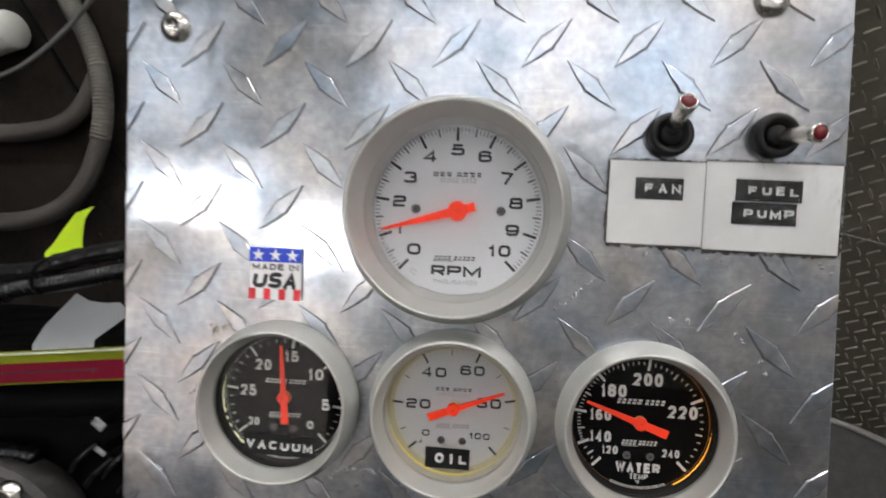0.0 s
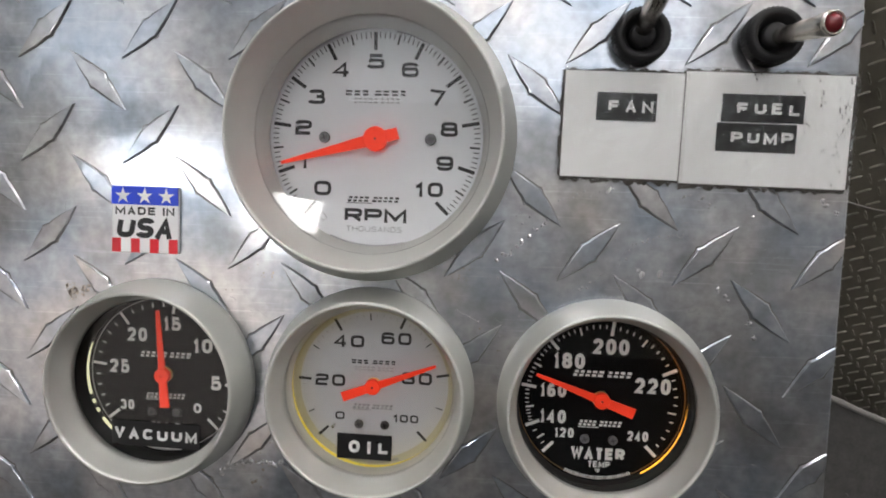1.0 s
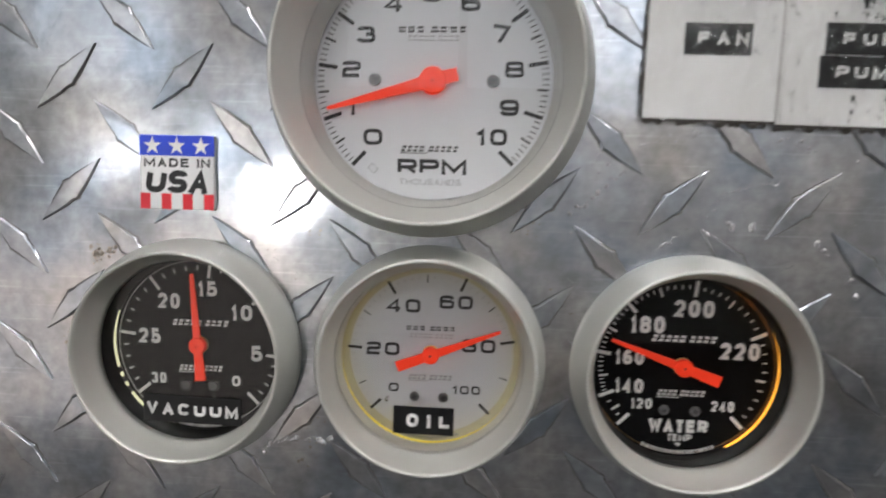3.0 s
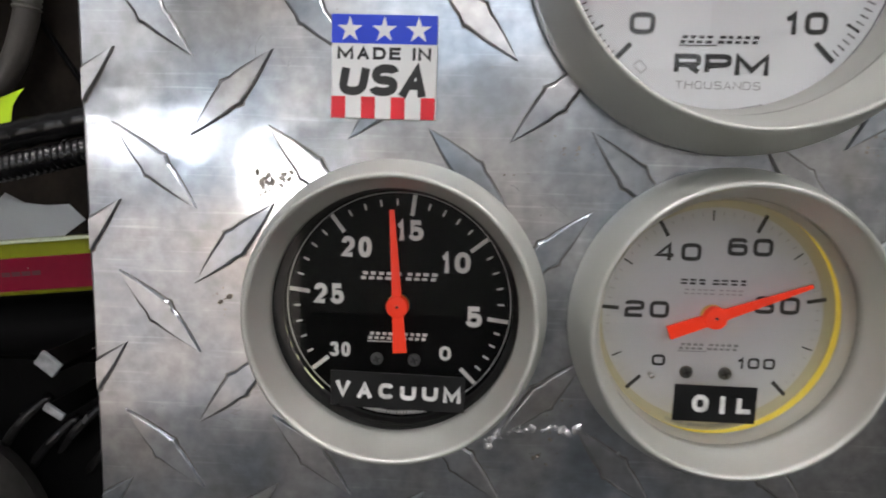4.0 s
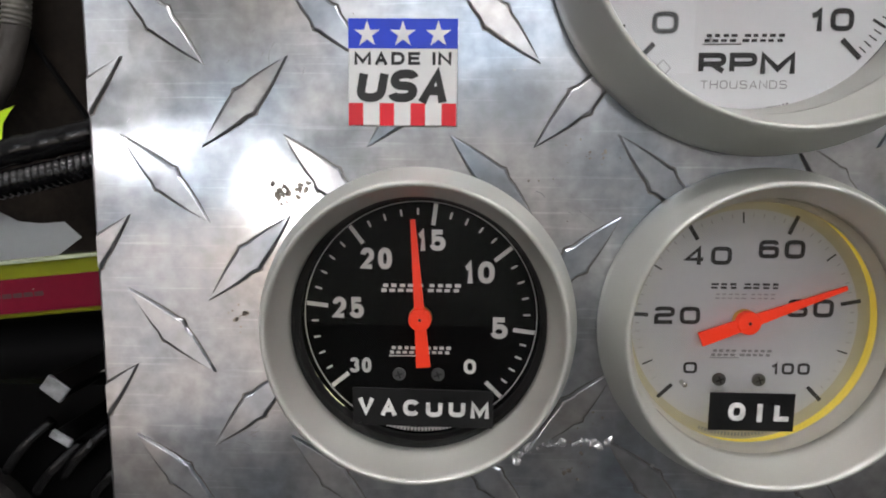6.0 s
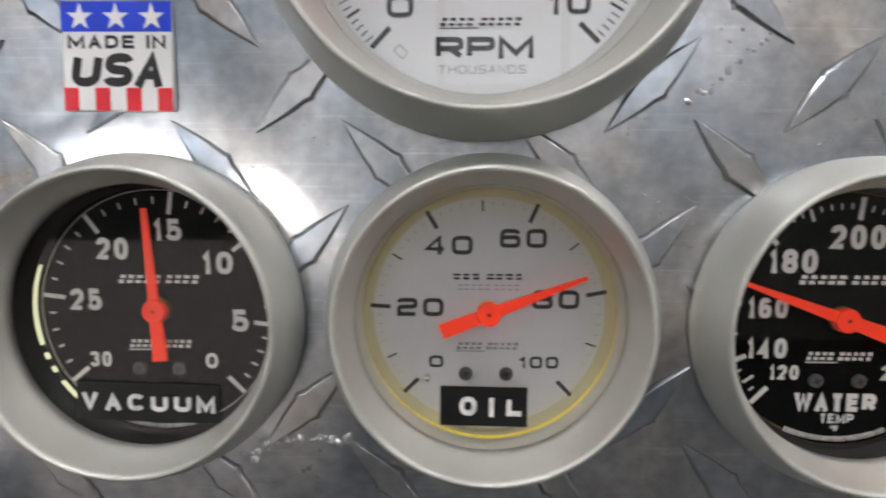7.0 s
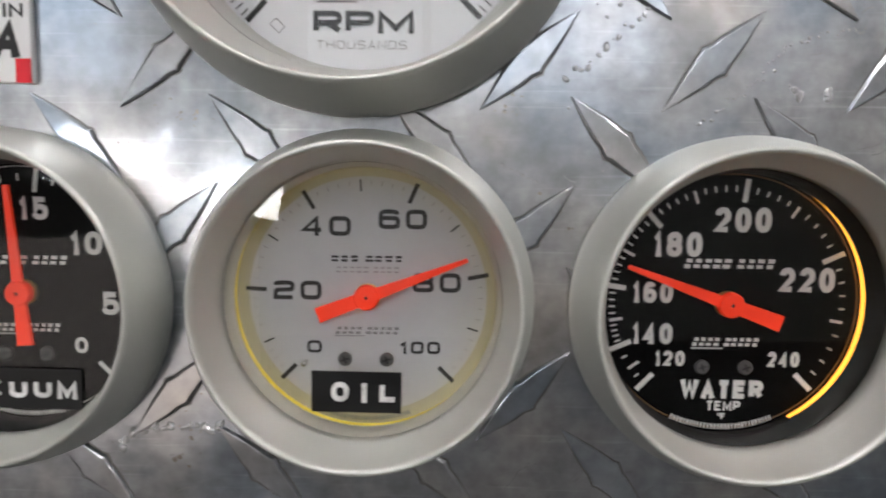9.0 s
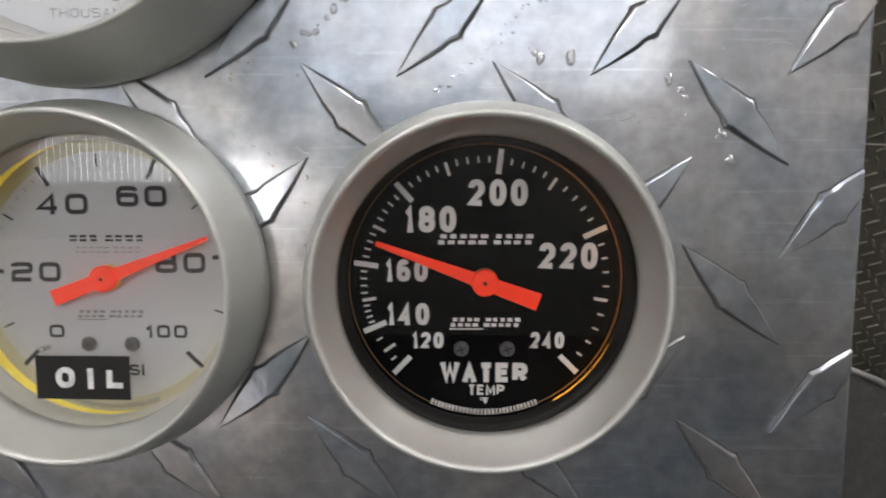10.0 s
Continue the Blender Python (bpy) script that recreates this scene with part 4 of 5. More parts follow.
CABLE_GREY = material("cable_grey", (0.115, 0.115, 0.110), rough=0.5, vary=0.2)
WHITE_CAP = material("white_pipe", (0.55, 0.55, 0.51), rough=0.45, vary=0.12, scale=30)
TAG_YELLOW = material("tag_yellow", (0.55, 0.80, 0.01), rough=0.5, vary=0.05)
CLIP_GREY = material("clip_grey", (0.20, 0.21, 0.22), rough=0.4, vary=0.6, scale=260)
PAPER_GREY = material("paper_grey", (0.60, 0.62, 0.63), rough=0.6, vary=0.05, scale=20)
BOX_GREEN = material("box_green", (0.18, 0.20, 0.010), spec=0.12, rough=0.45, vary=0.12, scale=30)
BOX_RED = material("box_red", (0.15, 0.004, 0.018), spec=0.12, rough=0.45, vary=0.15, scale=30)
BOX_PALE = material("box_pale", (0.45, 0.50, 0.36), rough=0.4, vary=0.1)
MAT_OLIVE = material("mat_olive", (0.135, 0.122, 0.094), rough=0.42, vary=0.25, scale=9, bump=0.25, bump_scale=180, per_object=0.2)
TRIM_GREY = material("trim_grey", (0.052, 0.050, 0.047), rough=0.6, vary=0.5, scale=60, bump=0.5, bump_scale=250)
PIPING = material("trim_piping", (0.22, 0.21, 0.20), rough=0.5, vary=0.15)


def place(x, y, z):
    """Plan metres: x right, y behind the plate, z above the plate's zero line."""
    return Vector((x, y, 1.0 + z))


stand = empty("plate_stand", pose(0, 0, 0), "dark steel stand behind the gauge plate", "stand")
for x in (-0.115, 0.160):
    part("leg", box_bm(x - 0.012, x + 0.012, 0.0032, 0.028, 0.0, 1.19, bevel=0.001), DARK, stand)
part("cross_bar", box_bm(-0.103, 0.148, 0.004, 0.028, 0.86, 0.885, bevel=0.001), DARK, stand)

cabinet = empty("black_cabinet", pose(0, 0, 0), "black cabinet carrying hoses and looms", "cabinet")
part("body", box_bm(-0.80, -0.150, 0.075, 0.47, 0.0, 0.952, bevel=0.004), DARK, cabinet)
part("front_rail", tube_bm([place(-0.50, 0.046, -0.054), place(-0.25, 0.046, -0.033), place(-0.135, 0.046, -0.0235)], 0.0105, 16), DARK, cabinet, "black round rail", smooth=True)
part("shelf_edge", box_bm(-0.55, -0.135, 0.050, 0.075, 0.955, 0.9575), DARK, cabinet)
part("back_liner", box_bm(-1.1, -0.17, 0.47, 0.49, 0.0, 1.75, bevel=0.003), LINER, cabinet, "dark brown liner")
for x0, z0, x1, z1 in ((-0.66, 0.42, -0.36, -0.02), (-0.50, 0.46, -0.33, 0.10)):
    d = (place(x1, 0.468, z1) - place(x0, 0.468, z0))
    bm = box_bm(-0.004, 0.004, -0.002, 0.002, 0, d.length, bevel=0.001)
    bmesh.ops.transform(bm, matrix=Matrix.Translation(place(x0, 0.468, z0)) @ d.to_track_quat("Z", "Y").to_matrix().to_4x4(), verts=bm.verts)
    part("seam", bm, DARK, cabinet)


def single(name, bm, mat, label, category, group="", smooth=False):
    return tagged(mesh_object(name, bm, mat, None, smooth), label, category, group)


def run(points, y, drawn=None):
    """Points in a plane y; with drawn, laid out for that plane and carried along the sight lines from the start."""
    k = (0.269 + y) / (0.269 + drawn) if drawn else 1.0
    return [place(0.044 + (x - 0.044) * k, y, 0.077 + (z - 0.077) * k) for x, z in points]


hose = empty("corrugated_hose", pose(0, 0, 0), "grey dusty hose looping down, ribbed above", "hose", "hoses")
part("ribbed_length", tube_bm(run([(-0.515, 0.45), (-0.4995, 0.355), (-0.4952, 0.333), (-0.470, 0.291), (-0.4533, 0.246), (-0.4487, 0.201), (-0.4520, 0.167)], 0.445, 0.40), 0.0124, 16, ribs=0.0009, rib_step=0.0048), HOSE_GREY, hose, "ribbed grey sleeve", smooth=True)
part("smooth_length", tube_bm(run([(-0.4515, 0.172), (-0.4544, 0.156), (-0.4705, 0.117), (-0.4995, 0.086), (-0.5416, 0.0693), (-0.60, 0.064), (-0.70, 0.070)], 0.445, 0.40), 0.0118, 16), HOSE_DARK, hose, "smooth dusty end", smooth=True)
single("rubber_hose", tube_bm(run([(-0.470, 0.250), (-0.4910, 0.2085), (-0.5208, 0.1867), (-0.5597, 0.1783), (-0.6036, 0.1757), (-0.70, 0.18)], 0.452, 0.42), 0.0120, 16), HOSE_DARK, "dusty dark rubber hose", "hose", "hoses", True)
single("grey_cable", tube_bm(run([(-0.40, 0.37), (-0.4359, 0.3171), (-0.4685, 0.2822), (-0.5037, 0.2539), (-0.5474, 0.2323), (-0.66, 0.20)], 0.42, 0.36), 0.0032, 10), CABLE_GREY, "thin grey cable crossing the hoses", "cable", "", True)
cap = lathe_bm([(0, -0.16), (0.0245, -0.16), (0.0245, -0.004), (0.0225, 0.0), (0.0, 0.001)], 40)
bmesh.ops.transform(cap, matrix=Matrix.Translation(place(-0.602, 0.44, 0.312)) @ Vector((1, -0.15, 0.20)).to_track_quat("Z", "Y").to_matrix().to_4x4(), verts=cap.verts)
single("white_pipe", cap, WHITE_CAP, "white plastic pipe end", "pipe", "", True)


def sheet_bm(outline, y, lean, thick=0.0006, curl=0.0):
    bm = bmesh.new()
    zs = [z for _, z in outline]
    low, xm = min(zs), sum(x for x, _ in outline) / len(outline)
    front = [bm.verts.new(place(x, y + lean * (z - low) + curl * (x - xm) ** 2, z)) for x, z in outline]
    back = [bm.verts.new(v.co + Vector((0, thick, 0))) for v in front]
    bm.faces.new(front)
    bm.faces.new(back[::-1])
    for k in range(len(front)):
        j = (k + 1) % len(front)
        bm.faces.new((front[j], front[k], back[k], back[j]))
    return bm


def carried(outline, drawn, y):
    """An outline drawn at one depth, carried along the sight lines from the start to another."""
    k = (0.269 + y) / (0.269 + drawn)
    return [(0.044 + (x - 0.044) * k, 0.077 + (z - 0.077) * k) for x, z in outline]


single("yellow_tag", sheet_bm(carried([(-0.2767, 0.0836), (-0.2805, 0.0790), (-0.2840, 0.0736), (-0.2855, 0.064), (-0.2860, 0.0551), (-0.2859, 0.0490), (-0.3172, 0.0425), (-0.3173, 0.0461), (-0.3100, 0.0540), (-0.3026, 0.0644), (-0.2920, 0.0778)], 0.1565, 0.342), 0.342, 0.02), TAG_YELLOW, "fluorescent yellow-green tag behind the looms", "tag")
single("white_paper", sheet_bm(carried([(-0.3187, 0.0104), (-0.3069, 0.0047), (-0.2930, 0.0036), (-0.2794, 0.0047), (-0.2692, -0.0043), (-0.2850, -0.0160), (-0.3007, -0.0276), (-0.3021, -0.0475), (-0.3568, -0.0478), (-0.3574, -0.0348), (-0.3465, -0.0177)], 0.19, 0.213), 0.213, 0.05), PAPER_GREY, "curled white paper sheet on the cabinet", "paper")


def loom(name, points, y, radius, ribs, label):
    ob = empty(name, pose(0, 0, 0), label, "cable", "cable looms")
    part("sleeve", tube_bm(run(points, y + 0.045, y), radius, 16, ribs=ribs, rib_step=0.0042 if ribs else 0.004), BLACK_PLASTIC, ob, smooth=True)
    return ob


top_loom = loom("taped_loom", [(-0.060, 0.060), (-0.13, 0.069), (-0.2036, 0.062), (-0.2441, 0.0525), (-0.2698, 0.0470), (-0.2959, 0.0404), (-0.3144, 0.0336), (-0.3493, 0.0297), (-0.4043, 0.0225), (-0.52, 0.02)], 0.15, 0.0080, 0.0, "shiny black tape-wrapped cable loom")
wraps = tube_bm(run([(-0.13, 0.069), (-0.2036, 0.062), (-0.2441, 0.0525), (-0.2698, 0.0470), (-0.2959, 0.0404), (-0.3144, 0.0336), (-0.3493, 0.0297), (-0.4043, 0.0225)], 0.195, 0.15), 0.0082, 16, ribs=0.0005, rib_step=0.017)
part("tape_wrap", wraps, BLACK_PLASTIC, top_loom, "glossy tape wrap", smooth=True)
loom("ribbed_loom", [(-0.060, 0.045), (-0.13, 0.050), (-0.2004, 0.0456), (-0.2404, 0.0370), (-0.2788, 0.0282), (-0.3101, 0.0221), (-0.3286, 0.0188), (-0.3446, 0.0144), (-0.3990, 0.0058), (-0.52, -0.01)], 0.145, 0.0074, 0.0006, "black ribbed split cable loom")
tie = lathe_bm([(0.0150, -0.002), (0.0156, -0.002), (0.0156, 0.002), (0.0150, 0.002)], 24, closed=True)
bmesh.ops.transform(tie, matrix=Matrix.Translation(place(-0.346, 0.192, 0.024)) @ pose(0, 0, 0, 0, 90, 0) @ pose(0, 0, 0, 0, 12, 0), verts=tie.verts)
single("cable_tie", tie, DARK, "black cable tie round the looms", "cable tie", "", True)

# flat package whose red and yellow-green edge faces the viewer
package = empty("package", Matrix.Translation(place(-0.163, 0.030, 0.0045)) @ pose(0, 0, 0, 0, -5.8, 0), "flat package with red and yellow-green edge", "package")
part("carton", box_bm(-0.32, 0.03, 0.0005, 0.012, -0.0168, 0.0005, bevel=0.0008), BOX_GREEN, package)
part("red_band", box_bm(-0.319, 0.029, -0.0002, 0.004, -0.0152, -0.0048), BOX_RED, package, "dark red printed band")
part("top_edge", box_bm(-0.319, 0.029, -0.0003, 0.004, -0.0002, 0.0008, bevel=0.0002), BOX_PALE, package, "pale worn top edge")
part("print_bar", bars_bm(-0.045, -0.0098, 0.060, 0.0014, 18, 0.0), material("print_dark_red", (0.05, 0.004, 0.008), rough=0.4), package).matrix_local = pose(0, -0.0003, 0) @ pose(0, 0, 0, 90, 0, 0)

for x, y, z, w, h, turn in ((-0.1590, 0.0060, -0.0278, 0.0068, 0.0046, 38), (-0.1582, 0.0060, -0.0416, 0.0062, 0.0022, 32)):
    clip_thing = empty("pale_clip", Matrix.Translation(place(x, y, z)) @ pose(0, 0, 0, 0, turn, 0), "small pale clip on a black strap", "clip", "pale clips")
    part("tab", box_bm(-w / 2, w / 2, -0.0008, 0.0006, -h / 2, h / 2, bevel=0.0004), CLIP_GREY, clip_thing, "pale plastic tab")
    part("strap", box_bm(-w * 0.45, w * 0.45, 0.0007, 0.0680, -h * 0.4, h * 0.4, bevel=0.0004), DARK, clip_thing, "black strap")
for k, (x, z) in enumerate(((-0.192, -0.074), (-0.203, -0.080), (-0.181, -0.082), (-0.214, -0.072))):
    bm = tube_bm([place(x - 0.010, 0.068, z - 0.011), place(x, 0.064, z), place(x + 0.009, 0.068, z + 0.009)], 0.0022, 10)
    single("black_wire", bm, BLACK_PLASTIC, "glossy black wire in front of the cabinet", "wire", "black wires", True)
single("spiral_loom", tube_bm(run([(-0.40, -0.072), (-0.2861, -0.0733), (-0.2644, -0.0726), (-0.2515, -0.0732), (-0.2440, -0.0752)], 0.066), 0.0062, 14, ribs=0.0007, rib_step=0.0045), BLACK_PLASTIC, "black spiral-wrapped cable loom", "cable", "", True)
mount = empty("grey_mount", Matrix.Translation(place(-0.262, 0.045, -0.128)) @ pose(0, 0, 0, 90, 0, 0), "grey round mount with a steel bolt", "mount")
part("disc", lathe_bm([(0, -0.029), (0.052, -0.029), (0.054, -0.022), (0.054, -0.004), (0.051, 0.0), (0, 0.0)], 64), TRIM_GREY, mount, smooth=False)
bolt = part("bolt", lathe_bm([(0.0100, 0.0), (0.0100, 0.0015), (0.0082, 0.003), (0.0070, 0.006), (0.0045, 0.007), (0.0040, 0.005), (0, 0.0048)], 32), STEEL, mount, "shiny steel bolt", smooth=True)
bolt.location = (0.0185, 0.0385, 0)

# ---- ribbed mat and grey trim beyond the plate ----
MAT = Matrix.Translation(place(0.60, 0.60, 0.06)) @ pose(0, 0, 0, 90, 0, 0) @ pose(0, 0, 0, 36, 0, 0)
mat = empty("tread_mat", MAT, "olive-grey rubber mat with raised tread bars", "mat")
part("base", box_bm(-0.30, 0.36, -0.60, 0.46, -0.006, 0, bevel=0.002), MAT_OLIVE, mat)


def mat_bar_bm(turn):
    bm = bmesh.new()
    c, s = math.cos(radians(turn)), math.sin(radians(turn))
    rings = []
    for f, h in ((1.0, 0.0), (0.74, 0.0018), (0.3, 0.0026)):
        rings.append([bm.verts.new((c * x * (0.4 + 0.6 * f) - s * y * f, s * x * (0.4 + 0.6 * f) + c * y * f, h)) for x, y in ((-0.0092, 0), (-0.0055, -0.0016), (0.0055, -0.0016), (0.0092, 0), (0.0055, 0.0016), (-0.0055, 0.0016))])
    for a, b in zip(rings, rings[1:]):
        for k in range(6):
            bm.faces.new((a[k], a[(k + 1) % 6], b[(k + 1) % 6], b[k]))
    bm.faces.new(rings[-1])
    return bm


trim_panel = empty("grey_trim", Matrix.Translation(place(0.60, 0.62, -0.28)), "dark grey trim panel with pale piped edge", "trim panel")
edge_line = [(-0.30, 0.150), (-0.20, 0.128), (-0.084, 0.096), (-0.030, 0.075), (0.04, 0.045), (0.14, -0.02), (0.26, -0.12)]
outline = edge_line + [(0.26, -0.70), (-0.30, -0.70)]
tp = slab_bm(outline[::-1], -0.012, 0)
bmesh.ops.transform(tp, matrix=pose(0, 0, 0, 90, 0, 0), verts=tp.verts)
part("panel", tp, TRIM_GREY, trim_panel)
part("piping", tube_bm([(x, -0.002, z) for x, z in edge_line], 0.0042, 12), PIPING, trim_panel, "pale piping", smooth=True)
straw_line = [MAT @ Vector(p) for p in ((-0.14, 0.035, 0.0036), (-0.09, 0.022, 0.0036), (-0.045, 0.010, 0.0036), (0.0, 0.007, 0.0036))]
single("straw", tube_bm(straw_line, 0.0010, 8), PIPING, "thin pale straw lying on the mat", "straw", "", True)


# ---- specks on the plate ----
def specks(name, spots, mat, label, category, seed, smooth=True, rise=1.0):
    rng = random.Random(seed)
    bm = bmesh.new()
    for cx, cz, sx, sz, count, r0, r1 in spots:
        for _ in range(count):
            x, z, r = rng.gauss(cx, sx), rng.gauss(cz, sz), r0 + (r1 - r0) * rng.random() ** 2
            if any(math.hypot(x - gx, z - gz) < gr + 0.006 for gx, gz, gr in GAUGES.values()):
                continue
            steps = 8
            ex, turn = rng.uniform(0.7, 1.6), rng.uniform(0, 3.1)
            rings = []
            for f, h in ((1.0, 0.0), (0.8, 0.35), (0.45, 0.55)):
                ring = []
                for k in range(steps):
                    a = 2 * math.pi * k / steps
                    u, v = r * f * ex * math.cos(a) * rng.uniform(0.6, 1.3), r * f * math.sin(a)
                    ring.append(bm.verts.new((x + u * math.cos(turn) - v * math.sin(turn), z + u * math.sin(turn) + v * math.cos(turn), r * h * rise)))
                rings.append(ring)
            for a, b in zip(rings, rings[1:]):
                for k in range(steps):
                    bm.faces.new((a[k], a[(k + 1) % steps], b[(k + 1) % steps], b[k]))
            bm.faces.new(rings[-1])
    ob = mesh_object(name, bm, mat, None, smooth)
    ob.matrix_world = on_plate(0, 0)
    return tagged(ob, label, category, "", "stuff")


def along(points, count, r0, r1, jitter=0.0004):
    """Spots for specks in a line through a few places."""
    spots, legs = [], list(zip(points, points[1:]))
    total = sum(math.dist(p, q) for p, q in legs)
    for p, q in legs:
        many = max(1, round(count * math.dist(p, q) / total))
        spots += [(p[0] + (q[0] - p[0]) * k / many, p[1] + (q[1] - p[1]) * k / many, jitter, jitter, 1, r0, r1) for k in range(many)]
    return spots


GLUE = material("clear_glue", (0.62, 0.62, 0.63), rough=0.10, metal=0.55, vary=0.2, scale=200)
chains = along([(0.0640, 0.0425), (0.0681, 0.0447), (0.0717, 0.0494), (0.0790, 0.0545), (0.0830, 0.0600)], 15, 0.0003, 0.0008)
chains += along([(0.0496, 0.0235), (0.0587, 0.0193)], 10, 0.0002, 0.0005, 0.0002)
chains += along([(-0.0389, -0.0428), (-0.0359, -0.0413), (-0.0296, -0.0377), (-0.0139, -0.0375)], 20, 0.0003, 0.0012, 0.0006)
chains += along([(-0.0139, -0.0375), (-0.0047, -0.0438), (-0.0028, -0.0528), (0.0010, -0.0545)], 8, 0.0003, 0.0010, 0.0008)
chains += along([(0.0929, 0.0322), (0.0983, 0.0359), (0.1053, 0.0421), (0.1110, 0.0495), (0.1192, 0.0521), (0.1288, 0.0532)], 44, 0.00015, 0.0004, 0.0004)
chains += along([(0.0847, 0.0643), (0.0910, 0.0660), (0.0978, 0.0674), (0.1046, 0.0673)], 9, 0.0003, 0.0009, 0.0006)
chains += along([(0.1264, 0.0673), (0.1349, 0.0648), (0.1387, 0.0614)], 8, 0.0003, 0.0009, 0.0008)
for spot_x, spot_z in ((0.1126, 0.0400), (0.1140, 0.0396), (0.1209, 0.0393), (0.1404, 0.0345), (0.1434, 0.0314), (0.1510, 0.0222), (0.1530, 0.0186), (0.1731, 0.0652), (0.1769, 0.0624)):
    chains.append((spot_x, spot_z, 0.0007, 0.0007, 3, 0.0003, 0.0011))
specks("glue_drops", chains + [(0.068, 0.062, 0.006, 0.006, 8, 0.0002, 0.0006), (0.074, 0.026, 0.005, 0.010, 10, 0.0002, 0.0006), (0.150, 0.030, 0.012, 0.020, 8, 0.0002, 0.0005)],
       GLUE, "clear dried glue drops in chains on the plate", "glue drops", 5, False, 0.9)
specks("dirt_flecks", ((-0.0955, 0.0242, 0.0010, 0.0013, 26, 0.0002, 0.0009), (-0.0902, 0.0250, 0.0010, 0.0009, 20, 0.0002, 0.0008), (-0.1064, -0.0055, 0.0015, 0.0018, 9, 0.0002, 0.0007), (-0.028, 0.028, 0.010, 0.004, 6, 0.0001, 0.0004), (0.062, 0.012, 0.003, 0.004, 10, 0.0002, 0.0007),
                       (0.0, 0.05, 0.09, 0.07, 40, 0.0001, 0.00022), (-0.020, 0.033, 0.003, 0.003, 12, 0.0001, 0.0004), (0.052, 0.038, 0.003, 0.003, 8, 0.0001, 0.0004), (-0.018, -0.042, 0.006, 0.004, 10, 0.0002, 0.0007), (-0.022, -0.030, 0.004, 0.006, 12, 0.0001, 0.0005)),
       GRIME, "small dark dirt flecks on the plate", "dirt", 8, True, 0.12)


def scuffs():
    """Short bright scratches where a tool slipped."""
    rng, bm = random.Random(31), bmesh.new()
    for cx, cz, turn, count, spread in ((0.1295, 0.0268, 32, 6, 0.0030), (0.1180, -0.0560, 25, 34, 0.014), (0.0640, -0.0500, 40, 26, 0.010), (0.1560, -0.0300, -35, 30, 0.013), (-0.1050, -0.0380, 20, 30, 0.014), (-0.0300, -0.0520, 8, 22, 0.009),
                                        (0.0600, 0.0300, -20, 14, 0.012), (0.1500, 0.0450, 15, 16, 0.015), (-0.1100, 0.0600, 70, 16, 0.020), (-0.0300, 0.0200, -40, 10, 0.008), (0.0200, 0.1550, 10, 14, 0.040)):
        for _ in range(count):
            x, z, a = rng.gauss(cx, spread), rng.gauss(cz, spread * 0.6), radians(turn + rng.gauss(0, 16))
            length, wide = 0.0006 + 0.0050 * rng.random() ** 2, rng.uniform(0.00006, 0.00022)
            if any(math.hypot(x - gx, z - gz) < gr + 0.009 for gx, gz, gr in GAUGES.values()):
                continue
            bend = rng.uniform(-0.15, 0.15) * length
            ribbon(bm, [(x + u * length * math.cos(a) - v * math.sin(a), z + u * length * math.sin(a) + v * math.cos(a)) for u, v in ((-0.5, 0), (-0.2, bend * 0.7), (0.1, bend), (0.5, 0))], wide, 0.00005)
    ob = mesh_object("scratches", bm, GLUE)
    ob.matrix_world = on_plate(0, 0)
    tagged(ob, "short bright scratches in the aluminium plate", "scratches", "", "stuff")


scuffs()

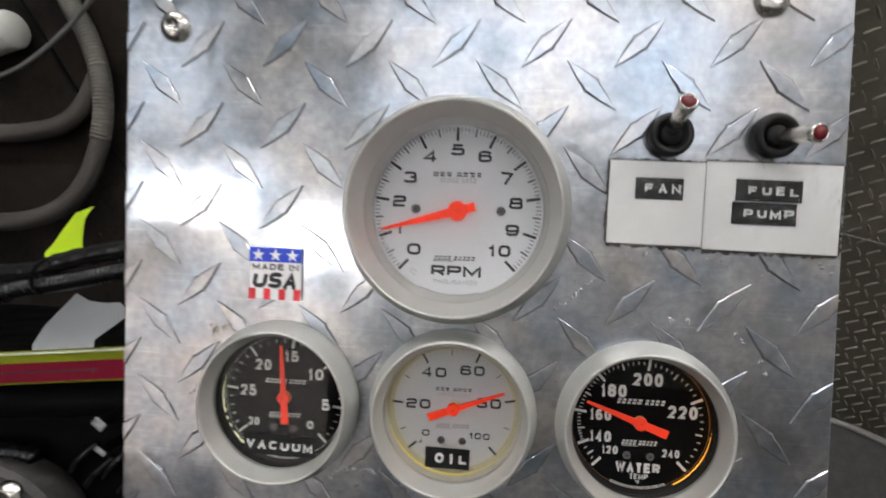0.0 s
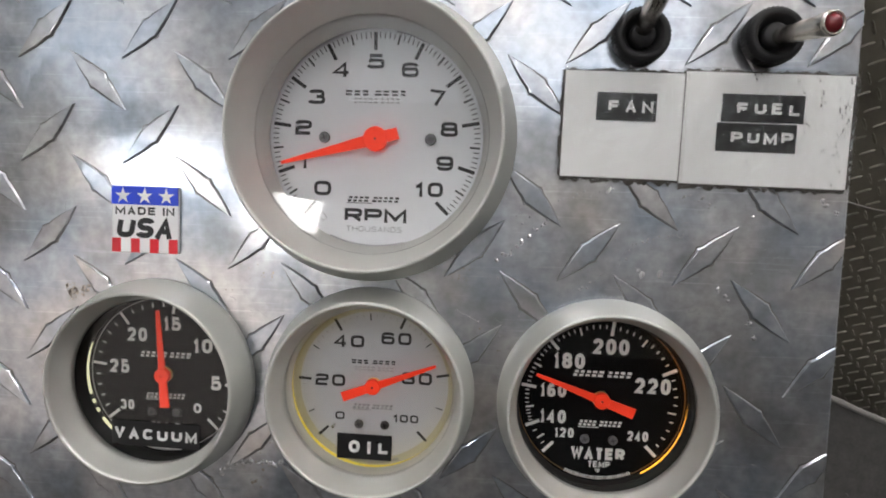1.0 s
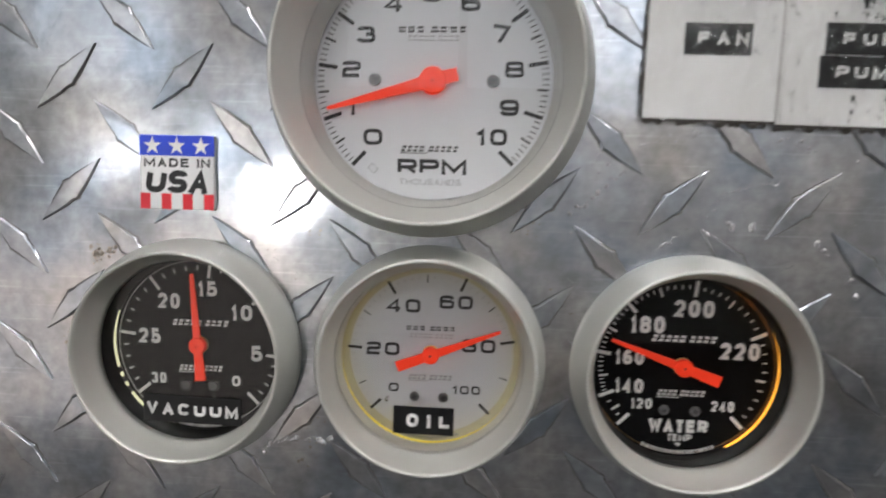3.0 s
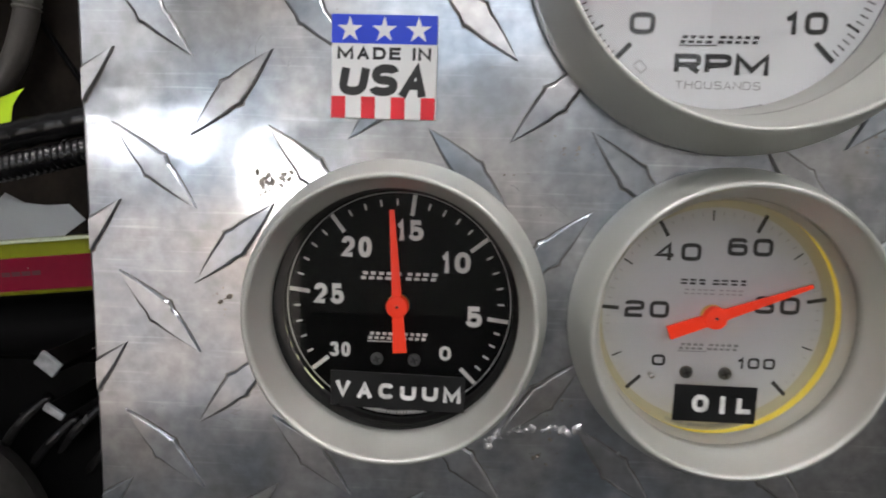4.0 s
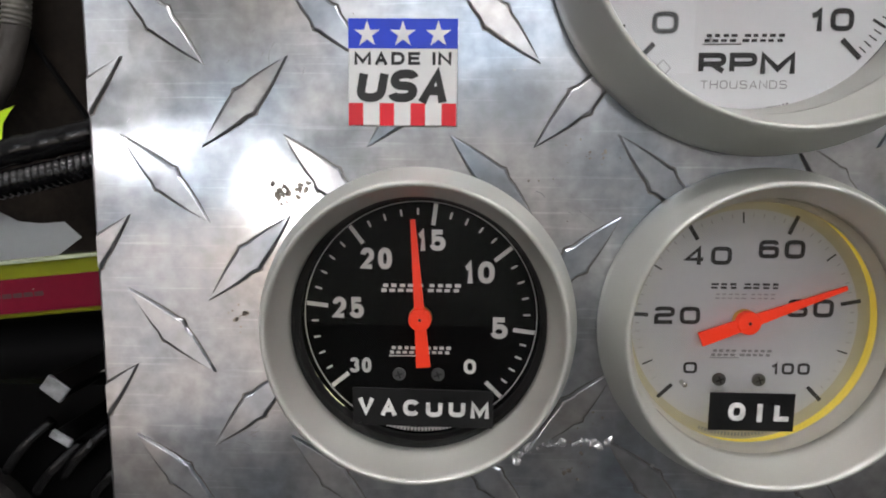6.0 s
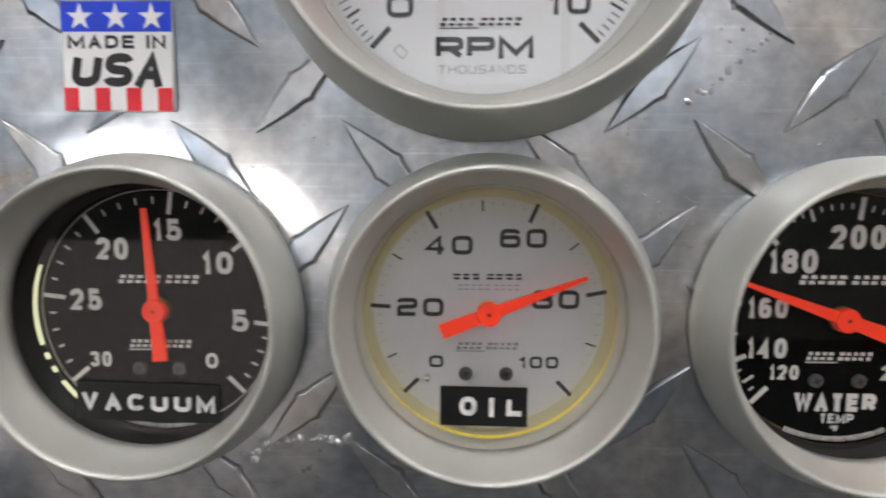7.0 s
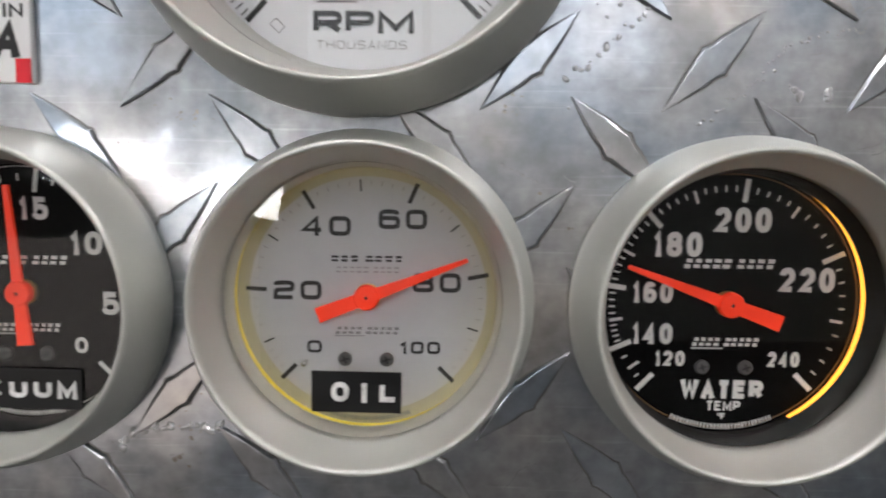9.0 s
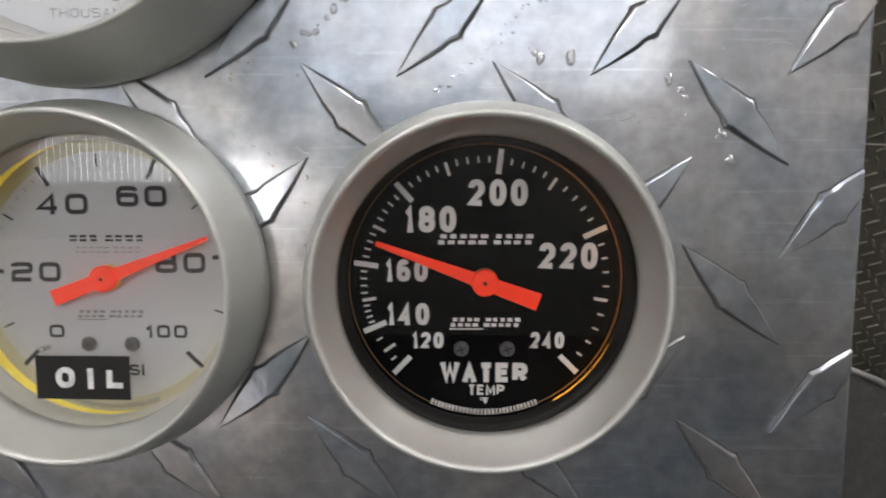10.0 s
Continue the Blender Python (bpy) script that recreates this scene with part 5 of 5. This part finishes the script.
# ---- tread bars of the plate ----
def tread_bars():
    shared = {}
    clip = [(x, z, r + 0.0012) for x, z, r in GAUGES.values()]

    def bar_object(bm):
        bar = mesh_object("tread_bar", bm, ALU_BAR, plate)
        bar.data.materials.append(SEAM_SHADE)
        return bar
    for kind, ox, oz, turn in (("a", -0.1334 + 0.0100, 0.0377 - 0.0101, -45.3), ("b", -0.1134 + 0.0100, 0.0359 + 0.0100, 45.2)):
        for i in range(-1, 9):
            for j in range(-4, 5):
                x, z = ox + i * PITCH_X, oz + j * PITCH_Z
                if not (PLATE_X0 - 0.006 < x < PLATE_X1 + 0.006 and PLATE_Z0 + 0.012 < z < PLATE_Z1 - 0.012):
                    continue
                near = [c for c in clip if math.hypot(x - c[0], z - c[1]) < c[2] + 0.0145]
                if any(math.hypot(x - c[0], z - c[1]) < c[2] - 0.006 for c in near):
                    continue
                if near or x - PLATE_X0 < 0.0125 or PLATE_X1 - x < 0.0125:
                    bm = lozenge_bm(x, z, radians(turn), near)
                    for edge, way_out in ((PLATE_X0 + 0.0007 - x, -1), (PLATE_X1 - 0.0007 - x, 1)):
                        cut = bmesh.ops.bisect_plane(bm, geom=bm.verts[:] + bm.edges[:] + bm.faces[:], dist=1e-7, plane_co=(edge, 0, 0), plane_no=(way_out, 0, 0), clear_outer=True)["geom_cut"]
                        rim = [e for e in cut if isinstance(e, bmesh.types.BMEdge)]
                        if rim:
                            bmesh.ops.edgenet_fill(bm, edges=rim)
                    bar = bar_object(bm)
                elif kind not in shared:
                    bar = shared[kind] = bar_object(lozenge_bm(0, 0, radians(turn), []))
                else:
                    bar = new("tread_bar", shared[kind].data)
                    bar.parent = plate
                bar.location = (x, z, 0)


tread_bars()


# ---- raised bars of the mat ----
def mat_bars():
    step = 0.0185
    kinds = [mat_bar_bm(24), mat_bar_bm(-58)]
    shared, made, rest = {}, 0, bmesh.new()
    for j in range(-32, 25):
        for i in range(-15, 19):
            x, y = i * step, j * step
            k = (i + j) % 2
            near = -0.19 < x < 0.06 and -0.22 < y < 0.36
            if near and made < 300:
                if k not in shared:
                    shared[k] = mesh_object("mat_bar", kinds[k].copy(), MAT_OLIVE, mat)
                    bar = shared[k]
                else:
                    bar = new("mat_bar", shared[k].data)
                    bar.parent = mat
                bar.location = (x, y, 0)
                made += 1
            else:
                table = [rest.verts.new(v.co + Vector((x, y, 0))) for v in kinds[k].verts]
                kinds[k].verts.index_update()
                for f in kinds[k].faces:
                    rest.faces.new([table[v.index] for v in f.verts])
    tagged(mesh_object("bar_rest", rest, MAT_OLIVE, mat), "", "", "", "stuff")


mat_bars()
